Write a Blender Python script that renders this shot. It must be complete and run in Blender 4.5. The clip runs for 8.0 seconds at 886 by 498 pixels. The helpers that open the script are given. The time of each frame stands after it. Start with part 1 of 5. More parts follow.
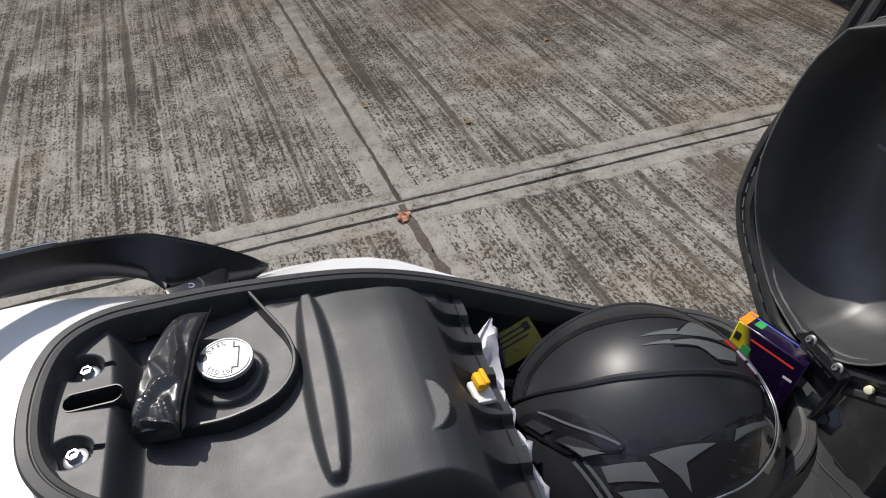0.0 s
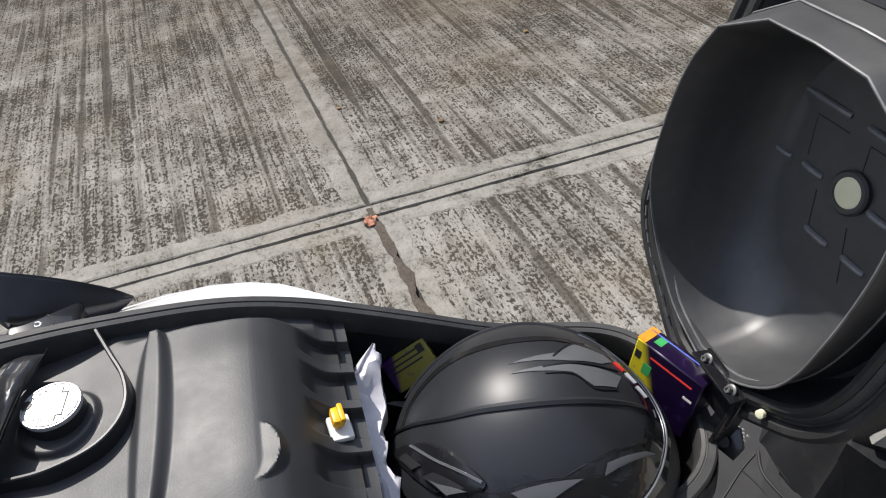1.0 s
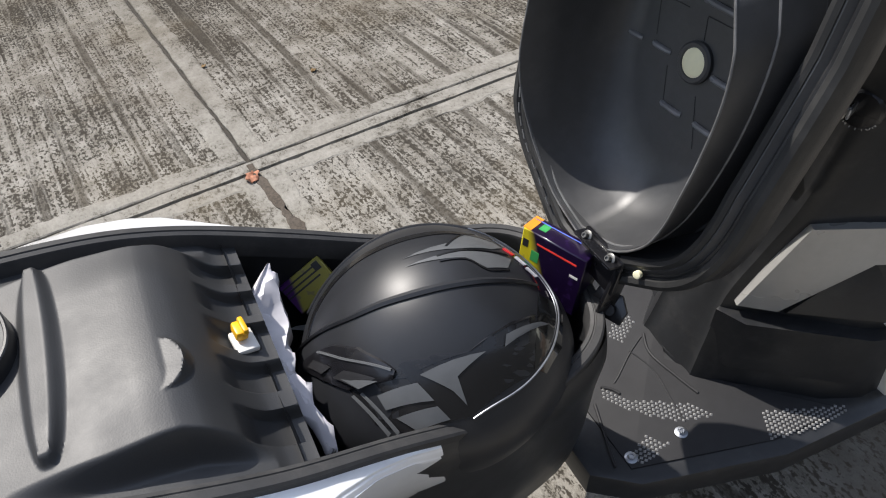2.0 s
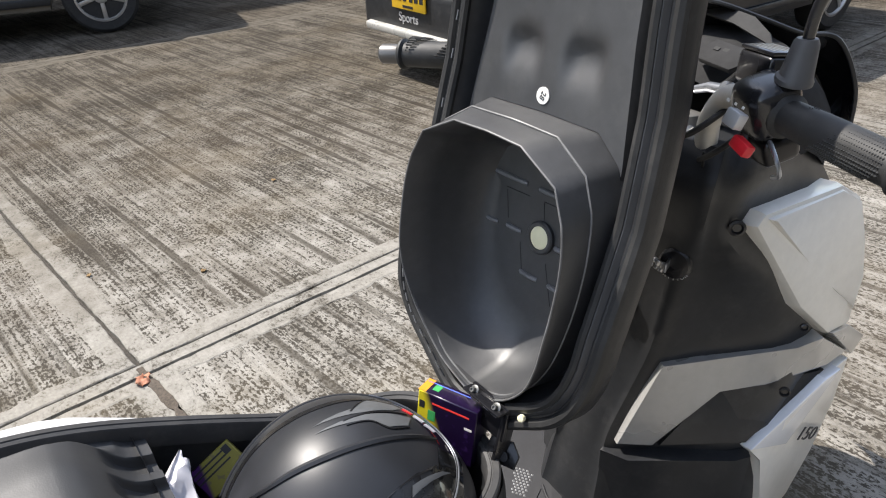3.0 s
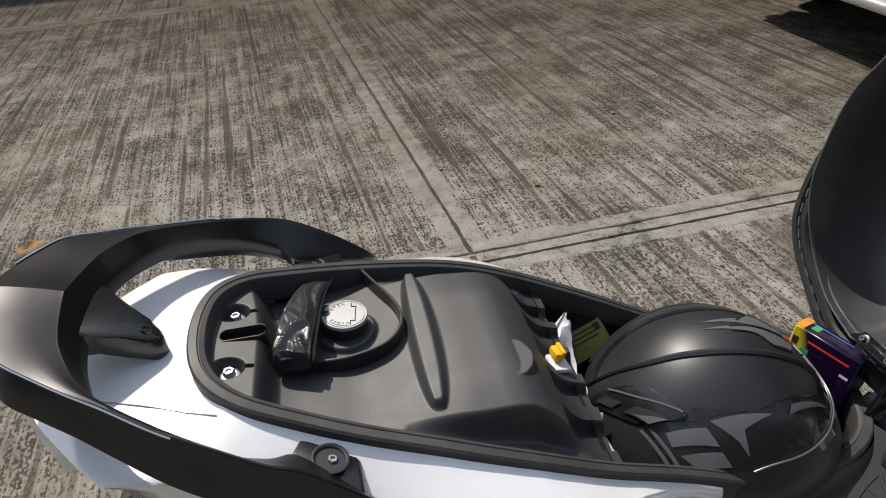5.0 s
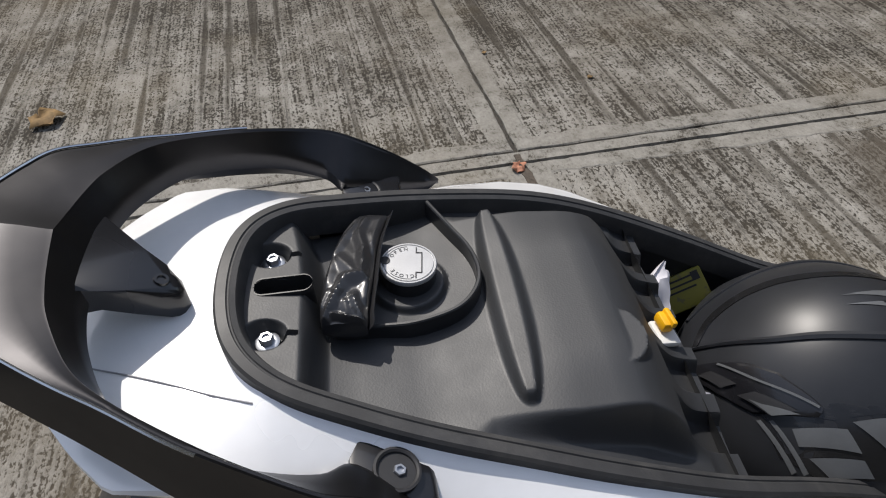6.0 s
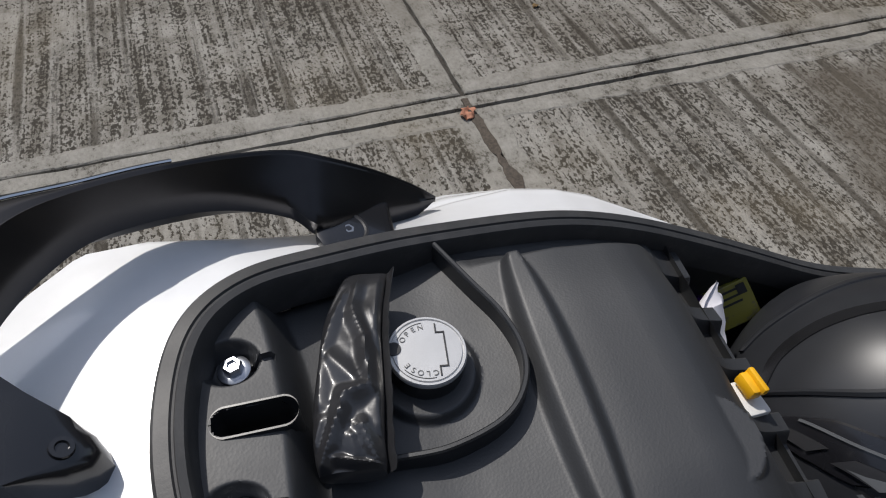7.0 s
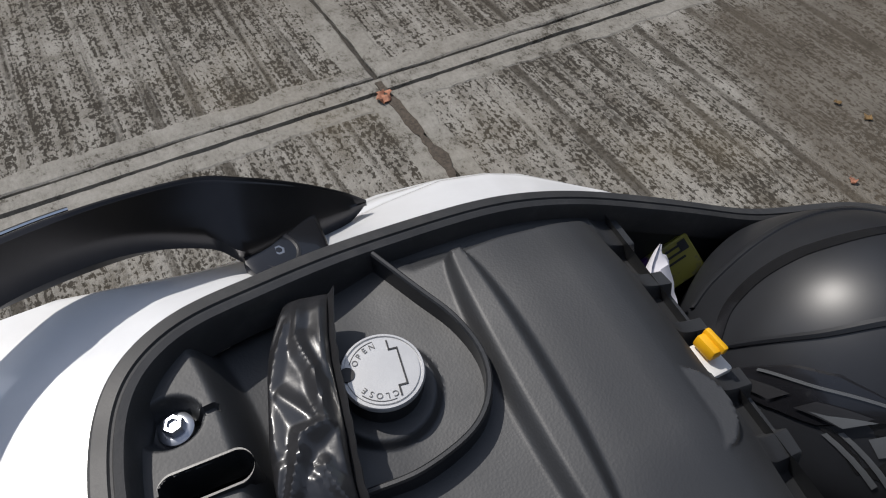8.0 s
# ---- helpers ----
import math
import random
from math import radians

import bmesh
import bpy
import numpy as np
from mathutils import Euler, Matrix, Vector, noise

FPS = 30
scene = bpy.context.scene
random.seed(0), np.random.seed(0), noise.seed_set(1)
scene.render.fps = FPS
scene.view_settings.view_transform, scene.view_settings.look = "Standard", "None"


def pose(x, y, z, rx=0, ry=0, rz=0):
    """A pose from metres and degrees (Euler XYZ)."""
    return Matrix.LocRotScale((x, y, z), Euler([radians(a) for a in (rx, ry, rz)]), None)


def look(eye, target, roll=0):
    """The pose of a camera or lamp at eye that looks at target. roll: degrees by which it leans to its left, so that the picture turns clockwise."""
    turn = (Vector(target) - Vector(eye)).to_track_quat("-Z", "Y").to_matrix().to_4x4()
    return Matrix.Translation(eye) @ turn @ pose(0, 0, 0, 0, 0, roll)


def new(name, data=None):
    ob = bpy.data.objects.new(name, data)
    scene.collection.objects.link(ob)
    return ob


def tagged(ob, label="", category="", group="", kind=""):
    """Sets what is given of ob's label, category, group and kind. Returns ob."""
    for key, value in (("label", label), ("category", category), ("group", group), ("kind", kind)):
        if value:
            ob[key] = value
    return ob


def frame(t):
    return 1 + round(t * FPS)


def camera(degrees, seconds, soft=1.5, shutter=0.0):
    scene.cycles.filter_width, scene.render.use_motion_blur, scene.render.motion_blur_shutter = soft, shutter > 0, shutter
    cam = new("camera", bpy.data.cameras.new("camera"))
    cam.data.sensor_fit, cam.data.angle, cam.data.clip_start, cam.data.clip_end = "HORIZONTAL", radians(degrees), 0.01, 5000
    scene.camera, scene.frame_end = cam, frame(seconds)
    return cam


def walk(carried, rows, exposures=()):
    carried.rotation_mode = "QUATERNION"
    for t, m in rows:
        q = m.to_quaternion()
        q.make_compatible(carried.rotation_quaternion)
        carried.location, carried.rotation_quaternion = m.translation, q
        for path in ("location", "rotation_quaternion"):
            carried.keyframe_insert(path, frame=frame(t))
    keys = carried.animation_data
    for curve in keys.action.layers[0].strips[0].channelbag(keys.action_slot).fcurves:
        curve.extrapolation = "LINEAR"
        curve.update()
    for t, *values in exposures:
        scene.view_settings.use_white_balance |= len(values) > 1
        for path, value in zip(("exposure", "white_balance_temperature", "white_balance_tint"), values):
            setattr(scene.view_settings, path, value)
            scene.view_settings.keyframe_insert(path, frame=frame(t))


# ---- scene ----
cam = camera(67.1, 8.0, soft=1.1)
PATH = [
    (0, (-0.113, -0.362, 1.195), (0.247, 1.103, -0.118), -3.0),
    (0.5, (-0.032, -0.36, 1.189), (0.296, 1.135, -0.099), -2.5),
    (1, (0.041, -0.356, 1.184), (0.338, 1.111, -0.143), -6.5),
    (1.5, (0.06, -0.357, 1.161), (0.437, 1.004, -0.256), -4.9),
    (1.7, (0.049, -0.372, 1.149), (0.504, 0.94, -0.29), -4.7),
    (2.8, (-0.018, -0.464, 1.178), (0.893, 0.883, 0.013), -2.8),
    (3, (-0.019, -0.475, 1.197), (1.004, 0.913, 0.182), -2.4),
    (3.5, (-0.023, -0.506, 1.218), (1.028, 0.941, 0.322), -2.7),
    (3.8, (-0.064, -0.524, 1.188), (0.819, 1.004, 0.245), -3.5),
    (4, (-0.091, -0.514, 1.201), (0.609, 1.067, 0.196), -2.9),
    (4.5, (-0.141, -0.507, 1.193), (0.243, 1.146, 0.134), -4.2),
    (5, (-0.175, -0.494, 1.187), (0.053, 1.154, 0.077), -4.6),
    (5.2, (-0.182, -0.489, 1.186), (0.009, 1.146, 0.05), -5.1),
    (6.3, (-0.22, -0.266, 1.127), (-0.114, 1.115, -0.315), -2.2),
    (6.5, (-0.227, -0.223, 1.118), (-0.104, 1.144, -0.337), -0.9),
    (7, (-0.245, -0.156, 1.098), (0.068, 1.076, -0.446), 0.7),
    (7.5, (-0.245, -0.131, 1.091), (0.152, 1.04, -0.481), 1.1),
    (8, (-0.239, -0.13, 1.091), (0.236, 0.992, -0.495), -0.9),
]
EXPOSURES = [(0.0, 0.20, 6500, 10), (0.5, 0.54, 6450, 10), (1.5, 0.55, 6450, 10), (2.8, 0.96, 6550, 10), (3.5, 1.27, 6550, 10), (4.0, 1.25, 6600, 10),
             (4.5, 0.56, 6850, 10), (5.2, 0.18, 6800, 10), (6.3, -0.04, 6450, 10), (7.0, -0.20, 6400, 10), (8.0, -0.22, 6400, 10)]
walk(cam, [(t, look(eye, target, roll)) for t, eye, target, roll in PATH], EXPOSURES)

# ---- world and sun ----
SUN_FROM = Vector((-0.30, 0.62, 1.0)).normalized()
sky_world = bpy.data.worlds.new("sky")
scene.world = sky_world
sky_world.use_nodes = True
wn = sky_world.node_tree.nodes
sky = wn.new("ShaderNodeTexSky")
sky.sky_type = "NISHITA"
sky.sun_disc = False
sky.sun_elevation = math.asin(SUN_FROM.z)
sky.sun_rotation = math.atan2(SUN_FROM.x, SUN_FROM.y)
hazy = wn.new("ShaderNodeHueSaturation")
hazy.inputs["Saturation"].default_value = 0.65
sky_world.node_tree.links.new(sky.outputs[0], hazy.inputs["Color"])
sky_world.node_tree.links.new(hazy.outputs[0], wn["Background"].inputs[0])
wn["Background"].inputs[1].default_value = 0.18
sun_data = bpy.data.lights.new("sun", "SUN")
sun_data.energy, sun_data.angle, sun_data.color = 3.9, radians(0.6), (1.0, 0.945, 0.875)
sun = new("sun", sun_data)
sun.matrix_world = look(SUN_FROM * 20, (0, 0, 0))


# ---- materials ----
class Nodes:
    """A small node writer over one material."""

    def __init__(self, name):
        self.mat = bpy.data.materials.new(name)
        self.mat.use_nodes = True
        self.tree = self.mat.node_tree
        self.bsdf = self.tree.nodes["Principled BSDF"]

    def add(self, kind, **sets):
        n = self.tree.nodes.new(kind)
        for key, value in sets.items():
            if key in n.inputs:
                n.inputs[key].default_value = value
            else:
                setattr(n, key, value)
        return n

    def link(self, a, b):
        self.tree.links.new(a, b)

    def coords(self, scale=(1, 1, 1), turn=0.0, output="Object"):
        c = self.add("ShaderNodeTexCoord")
        m = self.add("ShaderNodeMapping")
        m.inputs["Scale"].default_value = scale
        m.inputs["Rotation"].default_value = (0, 0, turn)
        self.link(c.outputs[output], m.inputs[0])
        return m.outputs[0]

    def noise(self, vec, scale, detail=4.0, rough=0.6):
        n = self.add("ShaderNodeTexNoise", Scale=scale, Detail=detail, Roughness=rough)
        self.link(vec, n.inputs["Vector"])
        return n.outputs["Fac"]

    def ramp(self, fac, stops):
        r = self.add("ShaderNodeValToRGB")
        el = r.color_ramp.elements
        while len(el) < len(stops):
            el.new(0.5)
        for e, (p, c) in zip(el, stops):
            e.position = p
            e.color = (*c, 1) if len(c) == 3 else (c[0],) * 3 + (1,)
        self.link(fac, r.inputs[0])
        return r.outputs[0]

    def mix(self, fac, a, b, blend="MIX"):
        m = self.add("ShaderNodeMix", data_type="RGBA", blend_type=blend)
        for sock, v in ((m.inputs[0], fac), (m.inputs[6], a), (m.inputs[7], b)):
            if hasattr(v, "links"):
                self.link(v, sock)
            elif isinstance(v, tuple):
                sock.default_value = (*v, 1)
            else:
                sock.default_value = v
        return m.outputs[2]

    def bump(self, height, strength=0.3, distance=0.002, before=None):
        b = self.add("ShaderNodeBump", Strength=strength, Distance=distance)
        self.link(height, b.inputs["Height"])
        if before:
            self.link(before, b.inputs["Normal"])
        self.link(b.outputs[0], self.bsdf.inputs["Normal"])
        return b.outputs[0]

    def set(self, **kw):
        for key, v in kw.items():
            sock = self.bsdf.inputs[key.replace("_", " ")]
            if hasattr(v, "links"):
                self.link(v, sock)
            else:
                sock.default_value = (*v, 1) if isinstance(v, tuple) else v
        return self.mat


def surface(name, color, rough=0.5, metal=0.0, vary=0.15, grain=60.0, bump=0.0, bump_scale=400.0, coat=0.0, spec=0.5, rough_vary=0.1, dust=0.0):
    """Paint, plastic, rubber or metal with variation of tone and gloss at two scales, and a fine grain."""
    n = Nodes(name)
    v = n.coords()
    big, fine = n.noise(v, 7.0, 3), n.noise(v, grain, 5)
    dark = tuple(c * (1 - vary) for c in color)
    light = tuple(min(1.0, c * (1 + vary)) for c in color)
    col = n.mix(n.ramp(fine, [(0.3, (0,)), (0.7, (1,))]), dark, light)
    if dust:
        col = n.mix(n.ramp(n.noise(v, 22.0, 8, 0.75), [(0.5, (0,)), (0.85, (dust,))]), col, (0.32, 0.30, 0.27))
    r = n.ramp(big, [(0.3, (max(0.02, rough - rough_vary),)), (0.7, (min(1, rough + rough_vary),))])
    if bump:
        n.bump(n.noise(v, bump_scale, 3), bump, 0.001)
    return n.set(Base_Color=col, Roughness=r, Metallic=metal, Coat_Weight=coat, Coat_Roughness=0.05, Specular_IOR_Level=spec)


def grained_plastic(name, color, rough=0.55):
    """Moulded black plastic with a leather grain and a little dust in it."""
    n = Nodes(name)
    v = n.coords()
    vor = n.add("ShaderNodeTexVoronoi", Scale=620.0)
    n.link(v, vor.inputs["Vector"])
    wide = n.noise(v, 9.0, 4)
    scuff = n.noise(v, 45.0, 10, 0.8)
    col = n.mix(n.ramp(wide, [(0.35, (0,)), (0.65, (1,))]), color, tuple(c * 1.15 for c in color))
    col = n.mix(n.ramp(scuff, [(0.64, (0,)), (0.82, (0.28,))]), col, (0.16, 0.155, 0.15))
    n.bump(vor.outputs["Distance"], 0.18, 0.0003, n.bump(n.noise(v, 600, 2), 0.10, 0.0003))
    r = n.ramp(n.noise(v, 30, 5), [(0.3, (rough - 0.03,)), (0.7, (rough + 0.05,))])
    return n.set(Base_Color=col, Roughness=r, Specular_IOR_Level=0.8)


def concrete(name, raked):
    """Weathered grey-brown concrete: pale cement skin, raked grooves along the slab and small black pits that gather in them."""
    n = Nodes(name)
    turn = math.atan(0.112)

    def total(pairs, offset):
        """Weighted sum of masks."""
        out = None
        for fac, weight in pairs:
            a = n.add("ShaderNodeMath", operation="MULTIPLY_ADD")
            n.link(fac, a.inputs[0])
            a.inputs[1].default_value = weight
            if out is None:
                a.inputs[2].default_value = offset
            else:
                n.link(out, a.inputs[2])
            out = a.outputs[0]
        return out

    def laid(scale):
        """Coordinates along and across the raking, stretched."""
        c = n.add("ShaderNodeTexCoord")
        r = n.add("ShaderNodeVectorRotate", rotation_type="Z_AXIS", Angle=-turn)
        m = n.add("ShaderNodeMapping", Scale=scale)
        n.link(c.outputs["Object"], r.inputs["Vector"])
        n.link(r.outputs[0], m.inputs[0])
        return m.outputs[0]

    flat = laid((1, 1, 1))
    specks = n.noise(laid((1, 0.6, 1)), 125, 4, 0.65)
    wear = n.noise(flat, 3.2, 5, 0.62)
    blotch = n.noise(flat, 15, 6, 0.68)
    grit = n.noise(flat, 420, 2, 0.6)
    chips = n.noise(laid((1, 0.7, 1)), 48, 3, 0.6)
    if raked:
        rake = n.noise(laid((1, 0.016, 1)), 120, 2, 0.5)
        streak = n.noise(laid((1, 0.045, 1)), 26, 4, 0.6)
        # pale cement skin, darker and browner where it has worn
        tone = total(((blotch, 1.1), (wear, 0.8), (streak, 0.9), (grit, 0.5)), -1.15)
        col = n.ramp(tone, [(0.16, (0.125, 0.112, 0.093)), (0.40, (0.205, 0.191, 0.167)), (0.60, (0.300, 0.285, 0.256)), (0.95, (0.39, 0.374, 0.342))])
        # pits, thick in worn places and along the raking
        pits = total(((specks, 2.6), (chips, 0.8), (rake, 1.15), (wear, 1.05), (streak, 0.5)), -2.60)
        col = n.mix(n.ramp(pits, [(0.22, (0.97,)), (0.36, (0.72,)), (0.44, (0,))]), col, (0.052, 0.046, 0.038))
        # long grooves of the rake with a pale ridge beside each
        wave = n.add("ShaderNodeTexWave", wave_type="BANDS", bands_direction="X", Scale=3.3, Distortion=1.3, Detail=3.0)
        wave.inputs["Detail Scale"].default_value = 0.9
        n.link(laid((1, 0.13, 1)), wave.inputs["Vector"])
        broken = n.noise(laid((1, 0.12, 1)), 5.5, 3, 0.6)
        cut = total(((wave.outputs["Fac"], 0.50), (broken, 1.10), (specks, 0.22), (blotch, 0.25)), -0.55)
        col = n.mix(n.ramp(cut, [(0.62, (0,)), (0.68, (0.38,)), (0.73, (0,))]), col, (0.35, 0.335, 0.305))
        col = n.mix(n.ramp(cut, [(0.73, (0,)), (0.80, (0.80,))]), col, (0.074, 0.066, 0.055))
        height = total(((pits, 0.8), (cut, -0.6)), 0.30)
        depth = 0.005
    else:
        height = total(((specks, 1.2), (blotch, 1.5), (wear, 1.0), (chips, 0.6), (grit, 0.7)), -1.96)
        col = n.ramp(height, [(0.10, (0.07, 0.063, 0.053)), (0.26, (0.145, 0.134, 0.116)), (0.42, (0.250, 0.238, 0.212)), (0.95, (0.335, 0.32, 0.29))])
        depth = 0.002
    tint = n.noise(flat, 1.3, 4, 0.6)
    col = n.mix(n.ramp(tint, [(0.50, (0,)), (0.72, (0.28,))]), col, (0.22, 0.175, 0.105))
    stain = n.ramp(n.noise(flat, 0.42, 5, 0.6), [(0.48, (0,)), (0.70, (0.5,))])
    col = n.mix(stain, col, (0.135, 0.108, 0.08))
    # old damp stain beside the front wheel; ground darkens towards the parking bays
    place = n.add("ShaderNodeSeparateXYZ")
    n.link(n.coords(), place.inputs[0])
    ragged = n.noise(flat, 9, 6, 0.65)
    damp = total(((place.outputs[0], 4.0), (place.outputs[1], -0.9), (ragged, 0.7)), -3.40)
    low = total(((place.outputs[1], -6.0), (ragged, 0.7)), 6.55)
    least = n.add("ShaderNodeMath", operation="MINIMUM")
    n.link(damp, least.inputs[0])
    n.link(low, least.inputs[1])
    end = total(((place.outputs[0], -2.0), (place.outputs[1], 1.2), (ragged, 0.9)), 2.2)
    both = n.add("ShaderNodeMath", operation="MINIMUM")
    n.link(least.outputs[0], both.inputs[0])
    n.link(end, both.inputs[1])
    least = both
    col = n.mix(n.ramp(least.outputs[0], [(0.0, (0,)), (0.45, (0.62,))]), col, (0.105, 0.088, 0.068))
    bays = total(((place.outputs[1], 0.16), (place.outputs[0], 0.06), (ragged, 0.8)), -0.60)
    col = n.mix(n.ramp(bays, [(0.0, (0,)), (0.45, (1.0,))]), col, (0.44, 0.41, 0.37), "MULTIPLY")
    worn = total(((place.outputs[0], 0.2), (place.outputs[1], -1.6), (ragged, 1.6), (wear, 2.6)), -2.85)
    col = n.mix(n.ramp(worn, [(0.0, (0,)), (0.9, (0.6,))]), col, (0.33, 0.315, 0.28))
    col = n.mix(1.0, col, (0.90, 0.895, 0.885), "MULTIPLY")
    n.bump(height, 0.7, depth)
    return n.set(Base_Color=col, Roughness=0.92, Specular_IOR_Level=0.12)


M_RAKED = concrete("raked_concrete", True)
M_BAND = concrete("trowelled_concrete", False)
M_DIRT = surface("joint_dirt", (0.045, 0.04, 0.034), 0.95, vary=0.4, grain=90, bump=0.5, bump_scale=120)
M_PLASTIC = grained_plastic("black_grained_plastic", (0.020, 0.021, 0.0232), 0.55)
M_SMOOTH = surface("black_smooth_plastic", (0.018, 0.019, 0.021), 0.40, bump=0.05, bump_scale=900, dust=0.10)
M_RIM = surface("matt_rim_rubber", (0.034, 0.034, 0.035), 0.58, bump=0.1, bump_scale=600, dust=0.15)
M_SATIN = surface("satin_black_paint", (0.010, 0.010, 0.012), 0.30, vary=0.1, coat=0.35)
M_WHITE = surface("pearl_white_paint", (0.90, 0.905, 0.915), 0.25, metal=0.10, vary=0.02, coat=1.0, rough_vary=0.03)
M_GREY = surface("silver_grey_paint", (0.42, 0.415, 0.40), 0.30, metal=0.35, vary=0.05, coat=0.5)
M_VINYL = surface("black_vinyl", (0.017, 0.017, 0.018), 0.42, bump=0.15, bump_scale=700, dust=0.08)
M_LINER = surface("black_liner_plastic", (0.033, 0.034, 0.0365), 0.50, spec=0.75, bump=0.06, bump_scale=500, dust=0.08)
M_RUBBER = surface("black_rubber", (0.017, 0.017, 0.017), 0.6, bump=0.1, bump_scale=300, dust=0.1)
M_STEEL = surface("zinc_steel", (0.40, 0.42, 0.46), 0.42, metal=1.0, vary=0.1)
M_CHROME = surface("chrome", (0.75, 0.75, 0.75), 0.12, metal=1.0, vary=0.05)
M_ALLOY = surface("cast_alloy", (0.55, 0.54, 0.52), 0.42, metal=0.8, vary=0.1)
M_CAP = surface("silver_cap_plastic", (0.52, 0.52, 0.52), 0.36, metal=0.25, vary=0.05, bump=0.06, bump_scale=900)
M_YELLOW = surface("yellow_plastic", (0.80, 0.42, 0.01), 0.35, vary=0.05)
M_RED = surface("red_plastic", (0.65, 0.02, 0.03), 0.35, vary=0.05)
M_WHITE_PLASTIC = surface("white_plastic", (0.72, 0.71, 0.68), 0.5, vary=0.05)
M_CREAM = surface("cream_plug", (0.80, 0.76, 0.52), 0.6, vary=0.06)
M_INK = surface("dark_print", (0.02, 0.02, 0.022), 0.5)
M_ENGRAVED = surface("engraved_grey", (0.13, 0.13, 0.13), 0.5)
M_PAPER = surface("white_paper", (0.60, 0.59, 0.63), 0.85, vary=0.06, grain=30)


# ---- mesh helpers ----
def part(name, bm, material, parent=None, label="", smooth=True):
    """One mesh object from a bmesh in world coordinates, under a thing or a part."""
    bmesh.ops.recalc_face_normals(bm, faces=bm.faces[:])
    me = bpy.data.meshes.new(name)
    bm.to_mesh(me)
    bm.free()
    for m in material if isinstance(material, (list, tuple)) else (material,):
        me.materials.append(m)
    if smooth:
        me.shade_smooth()
        me.set_sharp_from_angle(angle=radians(38))
    ob = new(name, me)
    if parent is not None:
        ob.parent = parent
        if parent.type == "EMPTY":
            ob.matrix_parent_inverse = parent.matrix_basis.inverted()
    if label:
        ob["label"] = label
    return ob


def empty(name, at, label, category, group="", kind=""):
    ob = new(name)
    ob.empty_display_size = 0.1
    ob.matrix_basis = Matrix.Translation(at)
    return tagged(ob, label, category, group, kind)


def spline(points, n=8, closed=False):
    """A smooth line through the points."""
    pts = [Vector(p) for p in points]
    out, k = [], len(pts)
    for i in range(k if closed else k - 1):
        a, b, c, d = (pts[(i + j) % k] if closed else pts[min(max(i + j, 0), k - 1)] for j in (-1, 0, 1, 2))
        for s in range(n):
            t = s / n
            out.append(0.5 * (2 * b + (c - a) * t + (2 * a - 5 * b + 4 * c - d) * t**2 + (3 * b - a - 3 * c + d) * t**3))
    if not closed:
        out.append(pts[-1])
    return out


def along(table, x):
    """Value of a table of (x, value) pairs at x."""
    xs, vs = zip(*table)
    return float(np.interp(x, xs, vs))


def loft(rings, caps=True, closed=True, bm=None, loop=False):
    """Skin over rings that have the same number of points."""
    bm = bm or bmesh.new()
    rows = [[bm.verts.new(p) for p in ring] for ring in rings]
    n = len(rows[0])
    pairs = list(zip(rows, rows[1:])) + ([(rows[-1], rows[0])] if loop else [])
    for a, b in pairs:
        for i in range(n if closed else n - 1):
            j = (i + 1) % n
            bm.faces.new((a[i], a[j], b[j], b[i]))
    if caps and closed and not loop:
        bm.faces.new(rows[0][::-1])
        bm.faces.new(rows[-1])
    return bm


def tube(path, radius, n=10, bm=None, loop=False, squash=1.0):
    """A round bar along a path; radius may be a list."""
    pts = [Vector(p) for p in path]
    k = len(pts)
    rings, side = [], None
    for i, p in enumerate(pts):
        if loop:
            d = (pts[(i + 1) % k] - pts[i - 1]).normalized()
        else:
            d = (pts[min(i + 1, k - 1)] - pts[max(i - 1, 0)]).normalized()
        if side is None:
            side = d.orthogonal().normalized()
        side = (side - d * side.dot(d)).normalized()
        up = d.cross(side)
        r = radius[i] if isinstance(radius, (list, tuple)) else radius
        rings.append([p + r * (math.cos(2 * math.pi * j / n) * side + squash * math.sin(2 * math.pi * j / n) * up) for j in range(n)])
    return loft(rings, bm=bm, loop=loop)


def box(size, m=None, bevel=0.0, segments=2, bm=None):
    own = bmesh.new()
    bmesh.ops.create_cube(own, size=1.0)
    bmesh.ops.scale(own, vec=size, verts=own.verts)
    if bevel:
        bmesh.ops.bevel(own, geom=own.edges[:], offset=bevel, segments=segments, affect="EDGES", profile=0.5)
    if m is not None:
        bmesh.ops.transform(own, matrix=m, verts=own.verts)
    if bm is None:
        return own
    tmp = bpy.data.meshes.new("tmp")
    own.to_mesh(tmp)
    own.free()
    bm.from_mesh(tmp)
    bpy.data.meshes.remove(tmp)
    return bm


def lathe(profile, m=None, n=32, bm=None):
    """A turned body from (radius, height) pairs round the local z."""
    m = m or Matrix()
    rings = [[m @ Vector((r * math.cos(2 * math.pi * j / n), r * math.sin(2 * math.pi * j / n), z)) for j in range(n)] for r, z in profile]
    return loft(rings, bm=bm)


